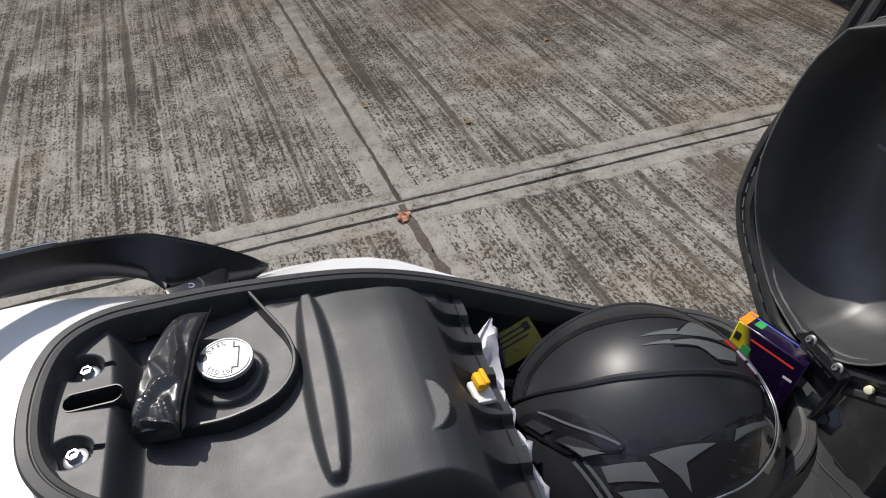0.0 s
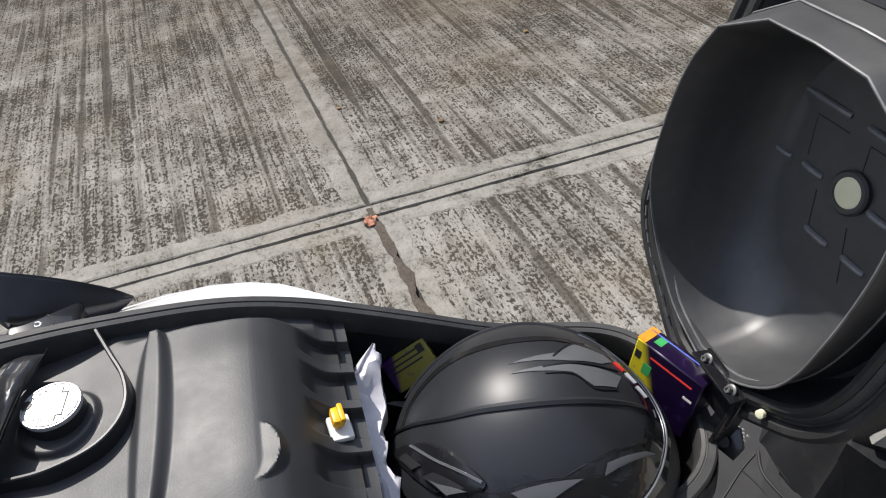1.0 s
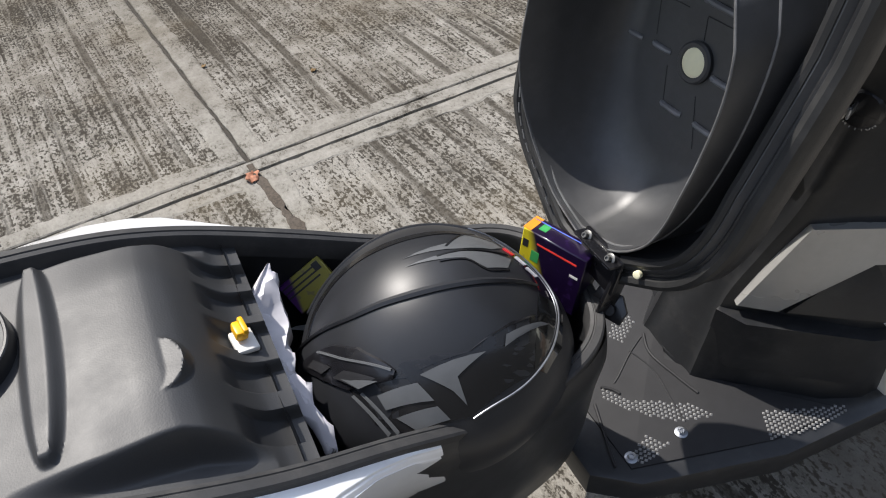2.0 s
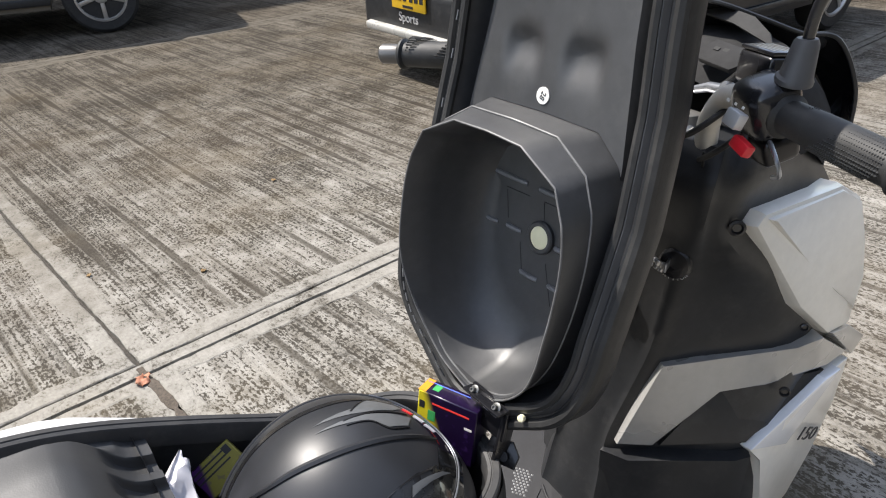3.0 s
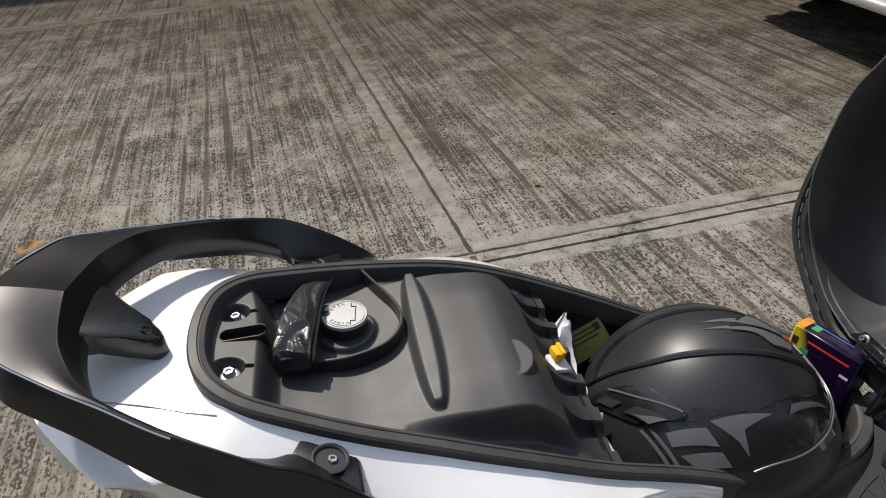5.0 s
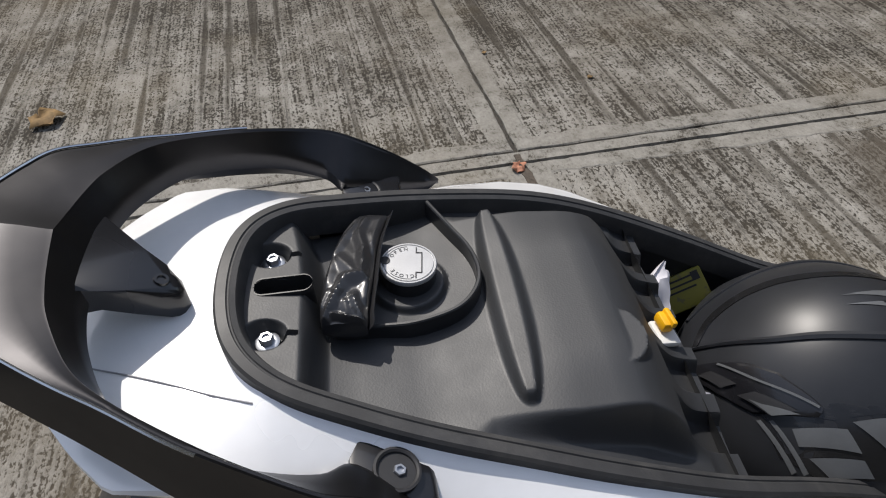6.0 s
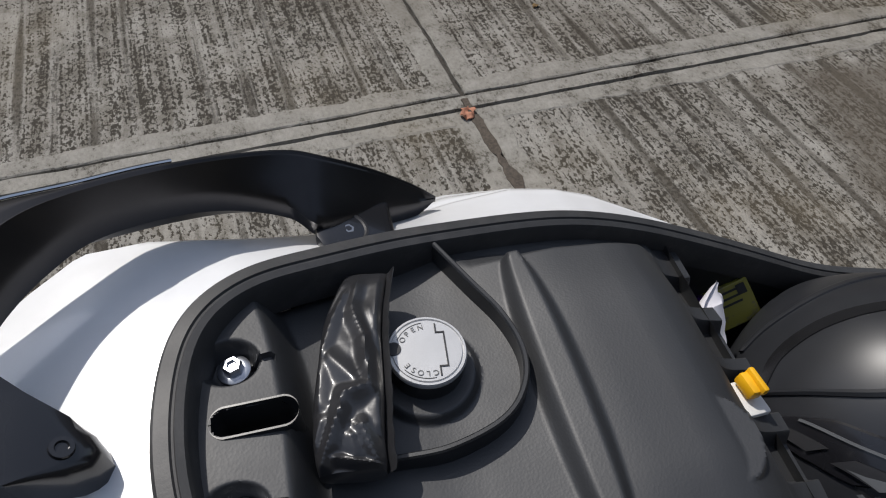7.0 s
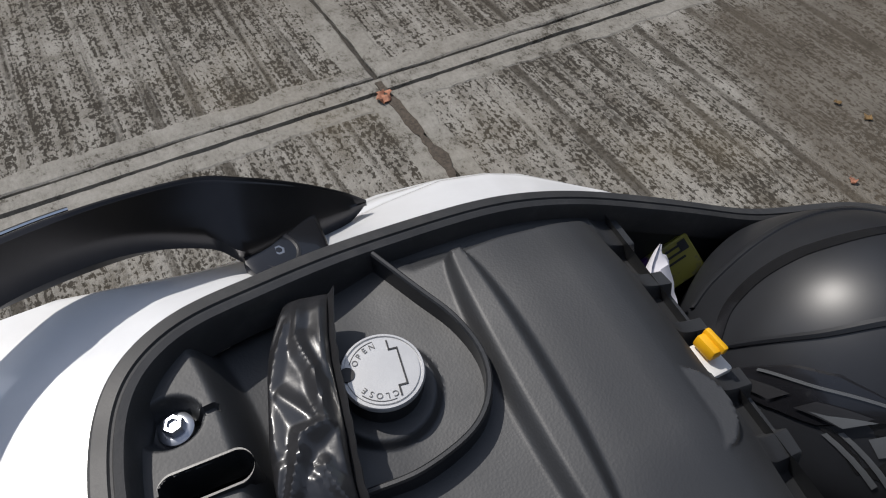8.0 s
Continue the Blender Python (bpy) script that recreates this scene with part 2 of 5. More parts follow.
def prism(outline, thick, m=None, bevel=0.0, bm=None):
    """A plate with the outline (x, y) in its local plane, from local z 0 to thick."""
    own = bmesh.new()
    low = [own.verts.new((x, y, 0)) for x, y in outline]
    top = [own.verts.new((x, y, thick)) for x, y in outline]
    own.faces.new(low[::-1])
    lid = own.faces.new(top)
    k = len(low)
    for i in range(k):
        own.faces.new((low[i], low[(i + 1) % k], top[(i + 1) % k], top[i]))
    if bevel:
        bmesh.ops.bevel(own, geom=[e for e in lid.edges], offset=bevel, segments=2, affect="EDGES", profile=0.5)
    if m is not None:
        bmesh.ops.transform(own, matrix=m, verts=own.verts)
    if bm is None:
        return own
    tmp = bpy.data.meshes.new("tmp")
    own.to_mesh(tmp)
    own.free()
    bm.from_mesh(tmp)
    bpy.data.meshes.remove(tmp)
    return bm


def frame_at(origin, xdir, zdir):
    """A matrix whose local x and z point along the given ways."""
    z = Vector(zdir).normalized()
    x = Vector(xdir)
    x = (x - z * x.dot(z)).normalized()
    y = z.cross(x)
    m = Matrix((x, y, z)).transposed().to_4x4()
    m.translation = origin
    return m


def smooth_step(a, b, x):
    t = min(1.0, max(0.0, (x - a) / (b - a)))
    return t * t * (3 - 2 * t)


# ---- ground ----
ground_bm = bmesh.new()
bmesh.ops.create_grid(ground_bm, x_segments=8, y_segments=8, size=70, matrix=Matrix.Translation((0, 0, -0.014)))
ground = part("ground", ground_bm, M_DIRT, smooth=False)
tagged(ground, "dirt bed under weathered grey concrete parking slabs", "ground", kind="structure")
JOINT, U_WAY, V_WAY, LU, LV, STRIP = Vector((0.16, 1.165, 0)), Vector((1, 0.055, 0)), Vector((-0.115, 1, 0)), 3.3, 3.95, 0.052


def slab(i, j):
    """One cast slab with ragged edges; a trowelled band runs round its raked field."""
    gap, band, n = 0.0065, 0.060, 170
    corner = JOINT + U_WAY * LU * i + V_WAY * (LV * j + STRIP)
    bm = bmesh.new()

    def at(u, v, z=0.0):
        p = corner + U_WAY * u + V_WAY * v
        return (p.x, p.y, z)

    def ring(inset, z, ragged):
        pts = []
        for side in range(4):
            for s in range(n):
                t = s / n
                u, v = ((t, 0), (1, t), (1 - t, 1), (0, 1 - t))[side]
                u, v = inset + u * (LU - 2 * inset), inset + v * (LV - STRIP - 2 * inset)
                k = ragged * noise.noise((u * 9 + i * 7.3, v * 9 + j * 5.1, inset * 40)) + ragged * 0.7 * noise.noise((u * 38 + i, v * 38 + j, 3 + 20 * inset))
                if side in (0, 2):
                    v += k
                else:
                    u += k
                pts.append(at(u, v, z))
        return pts

    rows = [ring(gap, -0.013, 0.0045), ring(gap, -0.003, 0.0045), ring(gap + 0.004, 0.0, 0.0065), ring(band, 0.001, 0.012), ring(band + 0.005, -0.001, 0.013)]
    loft(rows, caps=False, bm=bm)
    bm.verts.ensure_lookup_table()
    field = bm.faces.new(bm.verts[-4 * n:])
    field.material_index = 1
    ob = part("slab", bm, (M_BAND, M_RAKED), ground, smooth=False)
    return ob


for gi in range(-3, 3):
    for gj in range(-2, 3):
        slab(gi, gj)
        # narrow cast strip between two rows of slabs
        bm = bmesh.new()
        rows = []
        for k in range(67):
            p = JOINT + U_WAY * LU * (gi + k / 66) + V_WAY * LV * gj
            w = [0.004 + 0.005 * noise.noise((p.x * 8, gj, 1.0)), STRIP - 0.001 + 0.006 * noise.noise((p.x * 8, gj, 5.0))]
            a, b = p + V_WAY * w[0], p + V_WAY * w[1]
            rows.append([(a.x, a.y, -0.013), (a.x, a.y + 0.002, -0.002), (b.x, b.y - 0.002, -0.001), (b.x, b.y, -0.013)])
        part("joint_strip", loft(rows, closed=False, bm=bm), M_BAND, ground, smooth=False)

# loose earth packed in the worn joint
bm = bmesh.new()
rows = []
for k in range(61):
    t = k / 60
    p = JOINT + V_WAY * (0.035 - 0.62 * t)
    w = 0.008 + 0.006 * math.sin(3.0 * t + 0.4) + 0.009 * noise.noise((t * 9, 1, 2)) + 0.006 * noise.noise((t * 31, 4, 2))
    c = p.x - 0.004 + 0.014 * noise.noise((t * 7, 8, 1))
    rows.append([(c + u * max(0.004, w), p.y, z) for u, z in ((-1.0, -0.012), (-0.92, 0.0022), (-0.3, 0.0032), (0.4, 0.0028), (0.9, 0.0022), (1.0, -0.012))])
M_EARTH = surface("brown_joint_earth", (0.070, 0.056, 0.043), 0.95, vary=0.45, grain=140, bump=0.6, bump_scale=160)
part("joint_earth", loft(rows, closed=False, bm=bm), M_EARTH, ground, smooth=False)

# ---- scooter: tail and tray ----
scooter = empty("scooter", (0.1, 0, 0), "white and black motor scooter with its seat tipped open", "motor scooter")

RIM = [(-0.3425, 0.8132, 0.010), (-0.3405, 0.8127, 0.031), (-0.334, 0.8110, 0.0565), (-0.3245, 0.8085, 0.074), (-0.3015, 0.8028, 0.0955), (-0.280, 0.797, 0.102), (-0.260, 0.791, 0.109),
       (-0.235, 0.784, 0.117), (-0.210, 0.777, 0.1245), (-0.185, 0.770, 0.130), (-0.160, 0.763, 0.135), (-0.135, 0.756, 0.140), (-0.110, 0.748, 0.145), (-0.085, 0.740, 0.149), (-0.060, 0.731, 0.1515),
       (-0.030, 0.718, 0.1535), (0.0, 0.704, 0.154), (0.03, 0.690, 0.152), (0.06, 0.676, 0.1485), (0.09, 0.661, 0.146), (0.12, 0.645, 0.144),
       (0.15, 0.628, 0.142), (0.18, 0.613, 0.139), (0.21, 0.602, 0.135), (0.24, 0.598, 0.130), (0.27, 0.596, 0.123), (0.30, 0.595, 0.114), (0.33, 0.594, 0.098),
       (0.352, 0.593, 0.070), (0.362, 0.592, 0.035), (0.365, 0.592, 0.0)]


def rim_z(x):
    return along([(a, b) for a, b, _ in RIM], x)


def rim_w(x):
    return along([(a, c) for a, _, c in RIM], x)


def rim_line(inset, drop):
    """The rim's closed outline, moved inwards and down."""
    half = spline([(x, w, z) for x, z, w in RIM], 6)
    full = half + [Vector((p.x, -p.y, p.z)) for p in reversed(half)]
    out, k = [], len(full)
    for _ in range(2):
        full = [sum((full[(i + d) % k] for d in range(-5, 6)), Vector((0, 0, 0))) / 11 for i in range(k)]
    for i, p in enumerate(full):
        d = full[(i + 4) % k] - full[i - 4]
        side = Vector((d.y, -d.x, 0)).normalized()
        out.append(Vector((p.x, p.y, p.z - drop)) + side * inset)
    return out


rim_profile = [(0.0, 0.012), (0.0, 0.002), (0.002, 0.0), (0.0087, 0.0), (0.0095, 0.0014), (0.0105, 0.0016), (0.0113, 0.0006), (0.0150, 0.002), (0.0165, 0.005), (0.018, 0.030)]
rings = [rim_line(a, b) for a, b in rim_profile]
part("tray_rim", loft(rings, caps=False), M_RIM, scooter, "black rubber-edged rim round the tray")


def gentle(table, x):
    """Like along(), with rounded corners."""
    return sum(along(table, x + 0.0035 * k) for k in range(-3, 4)) / 7


def deck_z(x, y):
    """Height of the moulded tray over the tank."""
    a = abs(y)
    gutter = rim_z(x) - 0.016
    deck = gentle([(-0.34, 0.775), (-0.26, 0.756), (-0.20, 0.750), (-0.16, 0.752), (-0.11, 0.757), (-0.062, 0.757), (-0.044, 0.752), (-0.028, 0.738), (-0.014, 0.714), (-0.007, 0.699), (0.002, 0.690), (0.03, 0.680)], x)
    deck -= 0.008 * smooth_step(0.05, 0.11, a) * smooth_step(-0.16, -0.04, x)
    edge = along([(-0.2, 0.125), (-0.16, 0.105), (-0.10, 0.108), (-0.05, 0.106), (-0.02, 0.112), (0.01, 0.122)], x)
    if deck > gutter:
        z = deck + (gutter - deck) * smooth_step(edge - 0.006, edge + 0.010, a)
    else:
        z = deck
    # shelf of the rear bolts
    lip = -0.274 - 0.0016 * math.exp(max(0.0, y) * 26)
    z += (0.7925 - 0.10 * (x + 0.30) - z) * (1 - smooth_step(lip - 0.010, lip + 0.006, x))
    for by in (0.039, -0.039):
        d = math.hypot((x + 0.309) * 1.0, (y - by) * 1.15)
        z -= 0.012 * (1 - smooth_step(0.0100, 0.0165, d))
        if -0.31 < x < -0.287 and abs(y - by) < 0.0022:
            z -= 0.004
    # cross bar
    mid = -0.1335 + 0.001 * math.cos(y * 15)
    reach = 1 - ((y - 0.005) / 0.102) ** 2
    if reach > 0:
        half = 0.0175 * reach ** 0.4
        z += 0.009 * (1 - smooth_step(half * 0.35, half, abs(x - mid))) * smooth_step(0.0, 0.16, reach)
    # half-round boss on the front slope
    d = math.hypot((x + 0.056) / 0.026, (y + 0.045) / 0.034)
    if x > -0.058 and d < 1:
        z = max(z, 0.7535 - 0.02 * max(0.0, d - 0.74) / 0.26)
    # side pockets behind the bucket
    if x > -0.020:
        for py in (0.092, 0.045, 0.002, -0.045, -0.094):
            z -= 0.012 * (1 - smooth_step(0.012, 0.017, abs(y - py))) * smooth_step(-0.020, -0.010, x)
    # seat for the filler
    d = math.hypot(x + 0.207, y - 0.031)
    z += 0.006 * (1 - smooth_step(0.028, 0.033, d))
    return z


def deck():
    bm = bmesh.new()
    nx, ny = 300, 220
    x0, x1 = -0.338, 0.026
    rows = []
    for i in range(nx + 1):
        x = x0 + (x1 - x0) * i / nx
        w = rim_w(x) - 0.014
        rows.append([bm.verts.new((x, w * (2 * j / ny - 1), deck_z(x, w * (2 * j / ny - 1)))) for j in range(ny + 1)])
    for a, b in zip(rows, rows[1:]):
        for j in range(ny):
            c = (a[j].co + b[j + 1].co) / 2
            # the long slot between the bolts
            sx = max(0.0, abs(c.x + 0.298) - 0.014)
            if math.hypot(sx, c.y - 0.005) < 0.0072:
                continue
            bm.faces.new((a[j], b[j], b[j + 1], a[j + 1]))
    return part("tray", bm, M_PLASTIC, scooter, "black grained plastic tray over the tank")


tray = deck()
# wall round the filler
wall_path = spline([(-0.188, 0.126, 0), (-0.168, 0.082, 0), (-0.155, 0.053, 0), (-0.1505, 0.026, 0), (-0.157, 0.004, 0), (-0.174, -0.012, 0), (-0.205, -0.0205, 0), (-0.234, -0.020, 0), (-0.264, -0.020, 0)], 6)
bm = bmesh.new()
rings = []
for i, p in enumerate(wall_path):
    d = wall_path[min(i + 1, len(wall_path) - 1)] - wall_path[max(i - 1, 0)]
    s = Vector((d.y, -d.x, 0)).normalized() * 0.0018
    z1 = 0.7675 - 0.0015 * i / len(wall_path)
    rings.append([Vector((p.x, p.y, 0.738)) - s * 1.5, Vector((p.x, p.y, z1 - 0.001)) - s, Vector((p.x, p.y, z1)) - s * 0.5, Vector((p.x, p.y, z1)) + s * 0.5, Vector((p.x, p.y, z1 - 0.001)) + s, Vector((p.x, p.y, 0.738)) + s * 1.5])
part("filler_wall", loft(rings), M_SMOOTH, tray)
# slot lining
slot = [(-0.298 + 0.014 * (1 if math.cos(a) > 0 else -1) + 0.0078 * math.cos(a), 0.0078 * math.sin(a)) for a in [2 * math.pi * (k + 0.5) / 28 for k in range(28)]]
rings = [[Vector((x, 0.005 + y * f, z)) for x, y in slot] for f, z in ((1.18, 0.7905), (1.12, 0.7945), (0.98, 0.7945), (0.92, 0.791), (0.9, 0.765))]
part("slot_lining", loft(rings, caps=False), M_SMOOTH, tray)
part("tank_top", box((0.10, 0.16, 0.01), pose(-0.30, 0, 0.748), 0.003), M_SATIN, scooter)


def bolt(at, radius, parent, normal=(0, 0, 1), metal=None, label="zinc flanged hexagon bolt"):
    m = frame_at(at, (1, 0.3, 0), normal)
    bm = lathe([(radius * 1.65, 0), (radius * 1.65, 0.0012), (radius * 1.2, 0.0022), (radius * 1.05, 0.0022)], m, 24)
    b = part("bolt", bm, metal or M_STEEL, parent, label)
    hexa = lathe([(radius, 0.002), (radius, 0.006), (radius * 0.88, 0.0068), (radius * 0.55, 0.0068), (radius * 0.5, 0.0052), (radius * 0.05, 0.0052)], m, 6)
    part("bolt_head", hexa, metal or M_STEEL, b, smooth=False)
    return b


for by in (0.039, -0.039):
    bolt((-0.3085, by + 0.001, 0.7825), 0.0053, tray)

# ---- fuel filler cap ----
cap_m = Matrix.Translation((-0.2070, 0.0345, 0.7445)) @ pose(0, 0, 0, 0, 4, -6)
part("filler_neck", lathe([(0.0275, 0.004), (0.0275, 0.009), (0.0262, 0.0112), (0.0225, 0.0120), (0.0212, 0.0248), (0.018, 0.0248)], cap_m, 48), M_SMOOTH, scooter)
fuel_cap = part("fuel_cap", lathe([(0.0200, 0.0240), (0.0224, 0.0246), (0.0228, 0.0268), (0.0220, 0.0285), (0.0209, 0.0285), (0.0207, 0.0275), (0.0198, 0.0275), (0.0196, 0.0285), (0.0005, 0.0287)], cap_m, 56), M_CAP, scooter, "silver-grey round fuel cap marked OPEN and CLOSE")


def lettering(text, size, m, material, parent, name="lettering", thick=0.0002, spacing=1.0):
    """Raised letters in the built-in font, turned into a mesh."""
    curve = bpy.data.curves.new(name, "FONT")
    curve.body, curve.size, curve.extrude, curve.align_x, curve.align_y, curve.space_character = text, size, thick, "CENTER", "CENTER", spacing
    tmp = bpy.data.objects.new("tmp", curve)
    scene.collection.objects.link(tmp)
    me = bpy.data.meshes.new_from_object(tmp.evaluated_get(bpy.context.evaluated_depsgraph_get()))
    bpy.data.objects.remove(tmp)
    bm = bmesh.new()
    bm.from_mesh(me)
    bmesh.ops.transform(bm, matrix=m, verts=bm.verts)
    return part(name, bm, material, parent, smooth=False)


for mid in (125, 250):
    arc = [cap_m @ Vector((0.0180 * math.cos(radians(mid + k * 5)), 0.0180 * math.sin(radians(mid + k * 5)), 0.0286)) for k in range(-6, 7)]
    part("arrow_arc", tube(arc, 0.0003, 6), M_ENGRAVED, fuel_cap)
for word, mid in (("OPEN", 125), ("CLOSE", 250)):
    for k, ch in enumerate(word):
        ang = radians(mid - (k - (len(word) - 1) / 2) * 17 * (1 if word == "OPEN" else -1) * 1)
        turn_deg = math.degrees(ang) - 90 if word == "OPEN" else math.degrees(ang) - 90
        if word == "CLOSE":
            ang = radians(mid - (k - 2) * 16)
            turn_deg = math.degrees(ang) - 90
        m = cap_m @ pose(0.0152 * math.cos(ang), 0.0150 * math.sin(ang), 0.0289, 0, 0, turn_deg)
        lettering(ch, 0.0046, m, M_ENGRAVED, fuel_cap, "letter", 0.0001)
flap = [(0.006, -0.0165), (0.006, -0.011), (0.0105, -0.011), (0.0105, 0.011), (0.006, 0.011), (0.006, 0.0165)]
for a, b in zip(flap, flap[1:]):
    mid = ((a[0] + b[0]) / 2, (a[1] + b[1]) / 2)
    ln = math.hypot(b[0] - a[0], b[1] - a[1])
    part("cap_groove", box((ln + 0.0008, 0.0009, 0.0006), cap_m @ pose(mid[0], mid[1], 0.0288, 0, 0, math.degrees(math.atan2(b[1] - a[1], b[0] - a[0])))), M_INK, fuel_cap, smooth=False)
part("finger_notch", lathe([(0.0042, 0), (0.0042, 0.0008), (0.002, 0.0009)], cap_m @ pose(-0.0188, 0.002, 0.0283), 20), M_INK, fuel_cap)

# ---- storage bucket ----
rings = []
outer = rim_line(0.014, 0.012)
front = [p for p in outer if p.x > 0.012]
k = len(front)


def bucket_ring(scale, drop, lift):
    out = []
    for p in front:
        c = Vector((0.17, 0, 0))
        q = Vector((c.x + (p.x - c.x) * scale, p.y * scale, p.z - drop if lift is None else lift))
        out.append(q)
    return out


rings = [bucket_ring(1.0, 0.0, None), bucket_ring(0.985, 0.02, None), bucket_ring(0.96, 0.07, None), bucket_ring(0.92, 0, 0.48), bucket_ring(0.85, 0, 0.42), bucket_ring(0.7, 0, 0.405)]
bm = loft(rings, caps=False)
bm.verts.ensure_lookup_table()
bm.faces.new(bm.verts[-k:])
part("storage_bucket", bm, M_SMOOTH, scooter, "black plastic storage bucket under the seat")

# ---- tail body ----
# x, crease half-width and height, flare half-width and height
BODY = [(-0.50, 0.012, 0.785, 0.010, 0.735), (-0.475, 0.040, 0.787, 0.028, 0.735), (-0.455, 0.070, 0.788, 0.044, 0.73), (-0.42, 0.112, 0.788, 0.076, 0.72), (-0.393, 0.138, 0.787, 0.100, 0.715), (-0.355, 0.143, 0.784, 0.130, 0.71), (-0.32, 0.144, 0.775, 0.158, 0.705), (-0.29, 0.150, 0.762, 0.185, 0.70), (-0.24, 0.160, 0.742, 0.200, 0.695), (-0.19, 0.180, 0.725, 0.214, 0.695),
        (-0.15, 0.194, 0.717, 0.219, 0.695), (-0.10, 0.205, 0.709, 0.217, 0.692), (-0.06, 0.203, 0.702, 0.211, 0.688), (-0.03, 0.195, 0.695, 0.203, 0.684), (0.0, 0.180, 0.687, 0.188, 0.676), (0.03, 0.166, 0.678, 0.172, 0.668), (0.06, 0.155, 0.664, 0.159, 0.655), (0.09, 0.149, 0.650, 0.152, 0.638), (0.12, 0.146, 0.632, 0.148, 0.615)]


def body_ring(x):
    """Half cross-section of the painted tail, from the tray's rim (or the middle) outwards and down."""
    cw, cz, fw, fz = (along([(r[0], r[k]) for r in BODY], x) for k in (1, 2, 3, 4))
    y0 = max(0.0, rim_w(x) - 0.003) if x > -0.335 else 0.0
    top = (rim_z(x) if x > -0.31 else 0.804 - 0.05 * max(0.0, -0.36 - x)) - 0.008
    k = smooth_step(-0.48, -0.28, x)
    bulge = 3.0 - 1.7 * smooth_step(-0.36, -0.24, x)
    pts = []
    for t in (0.0, 0.2, 0.4, 0.6, 0.8, 0.93):
        y = y0 + (cw - y0) * t
        pts.append((x, y, cz + (top - cz) * (1 - (y / cw) ** bulge) / (1 - min(0.97, y0 / cw) ** bulge)))
    pts += [(x, cw, cz - 0.002), (x, cw + (fw - cw) * 0.35, cz - (cz - fz) * 0.28), (x, cw + (fw - cw) * 0.75, cz - (cz - fz) * 0.65), (x, fw, fz), (x, fw * (0.60 + 0.385 * k), fz - 0.035), (x, fw * (0.35 + 0.57 * k), fz - 0.08 + 0.03 * (1 - k)), (x, fw * (0.12 + 0.66 * k), fz - 0.13 + 0.06 * (1 - k))]
    return pts


xs = [-0.50 + 0.62 * i / 90 for i in range(91)]
M_SEAM = surface("dark_panel_gap", (0.30, 0.30, 0.32), 0.6)
for s in (1, -1):
    rings = [spline([(p[0], s * p[1], p[2]) for p in body_ring(x)], 3) for x in xs]
    part("tail_side_panel", loft(rings, closed=False), M_WHITE, scooter, "glossy pearl white tail panel")
    # black lower shell under the white panel, round to the front of the bucket
    low = []
    for x in [-0.28 + 0.645 * i / 60 for i in range(61)]:
        w, z = rim_w(x), rim_z(x)
        y = w * 0.995
        low.append(spline([(x, s * y, z - 0.010), (x, s * (y + 0.006), z - 0.038), (x, s * y * 0.98, z - 0.10), (x, s * y * 0.9, z - 0.20), (x, s * y * 0.75, 0.30)], 3))
    part("lower_shell", loft(low, closed=False), M_SMOOTH, scooter)
gap = []
for x, y in [(-0.432, -0.046), (-0.415, -0.053), (-0.394, -0.061), (-0.365, -0.073), (-0.338, -0.084), (-0.312, -0.094)]:
    line = [Vector(p) for p in body_ring(x)[:7]]
    gap.append((x, y, along([(p.y, p.z) for p in line], -y) + 0.0007))
part("panel_gap", tube(spline(gap, 5), 0.0006, 6), M_SEAM, scooter)
part("under_tail", box((0.34, 0.14, 0.08), pose(-0.30, 0, 0.58, 0, 4, 0), 0.03), M_SMOOTH, scooter)

# ---- grab rail ----
# stations from the arm's tip round to the middle: outer edge, crease, inner edge, depth of the outer face
RAIL = [((-0.1655, 0.1818, 0.7372), (-0.1655, 0.1815, 0.7372), (-0.1658, 0.1810, 0.7365), 0.0015), ((-0.182, 0.1845, 0.752), (-0.182, 0.1815, 0.752), (-0.184, 0.172, 0.743), 0.016),
        ((-0.211, 0.180, 0.778), (-0.211, 0.1765, 0.778), (-0.212, 0.157, 0.757), 0.030), ((-0.243, 0.1745, 0.802), (-0.243, 0.1705, 0.802), (-0.250, 0.136, 0.780), 0.046), ((-0.266, 0.173, 0.813), (-0.266, 0.169, 0.813), (-0.270, 0.146, 0.793), 0.046),
        ((-0.304, 0.160, 0.8275), (-0.304, 0.156, 0.8275), (-0.304, 0.1475, 0.807), 0.040), ((-0.338, 0.146, 0.839), (-0.337, 0.141, 0.839), (-0.338, 0.138, 0.819), 0.038), ((-0.374, 0.1265, 0.851), (-0.373, 0.1205, 0.851), (-0.372, 0.119, 0.830), 0.035),
        ((-0.398, 0.115, 0.859), (-0.395, 0.101, 0.858), (-0.392, 0.094, 0.836), 0.031), ((-0.424, 0.101, 0.867), (-0.413, 0.068, 0.864), (-0.404, 0.068, 0.841), 0.030), ((-0.448, 0.086, 0.875), (-0.420, 0.045, 0.866), (-0.410, 0.047, 0.843), 0.030),
        ((-0.462, 0.064, 0.879), (-0.4235, 0.026, 0.8675), (-0.413, 0.028, 0.844), 0.028), ((-0.475, 0.032, 0.8835), (-0.425, 0.012, 0.8695), (-0.414, 0.013, 0.845), 0.025), ((-0.480, 0.0, 0.888), (-0.4255, 0.0, 0.872), (-0.4145, 0.0, 0.846), 0.022)]
M_RAIL_TOP = surface("satin_black_metal_paint", (0.045, 0.044, 0.046), 0.32, metal=0.9, vary=0.06, rough_vary=0.03)
rail = None
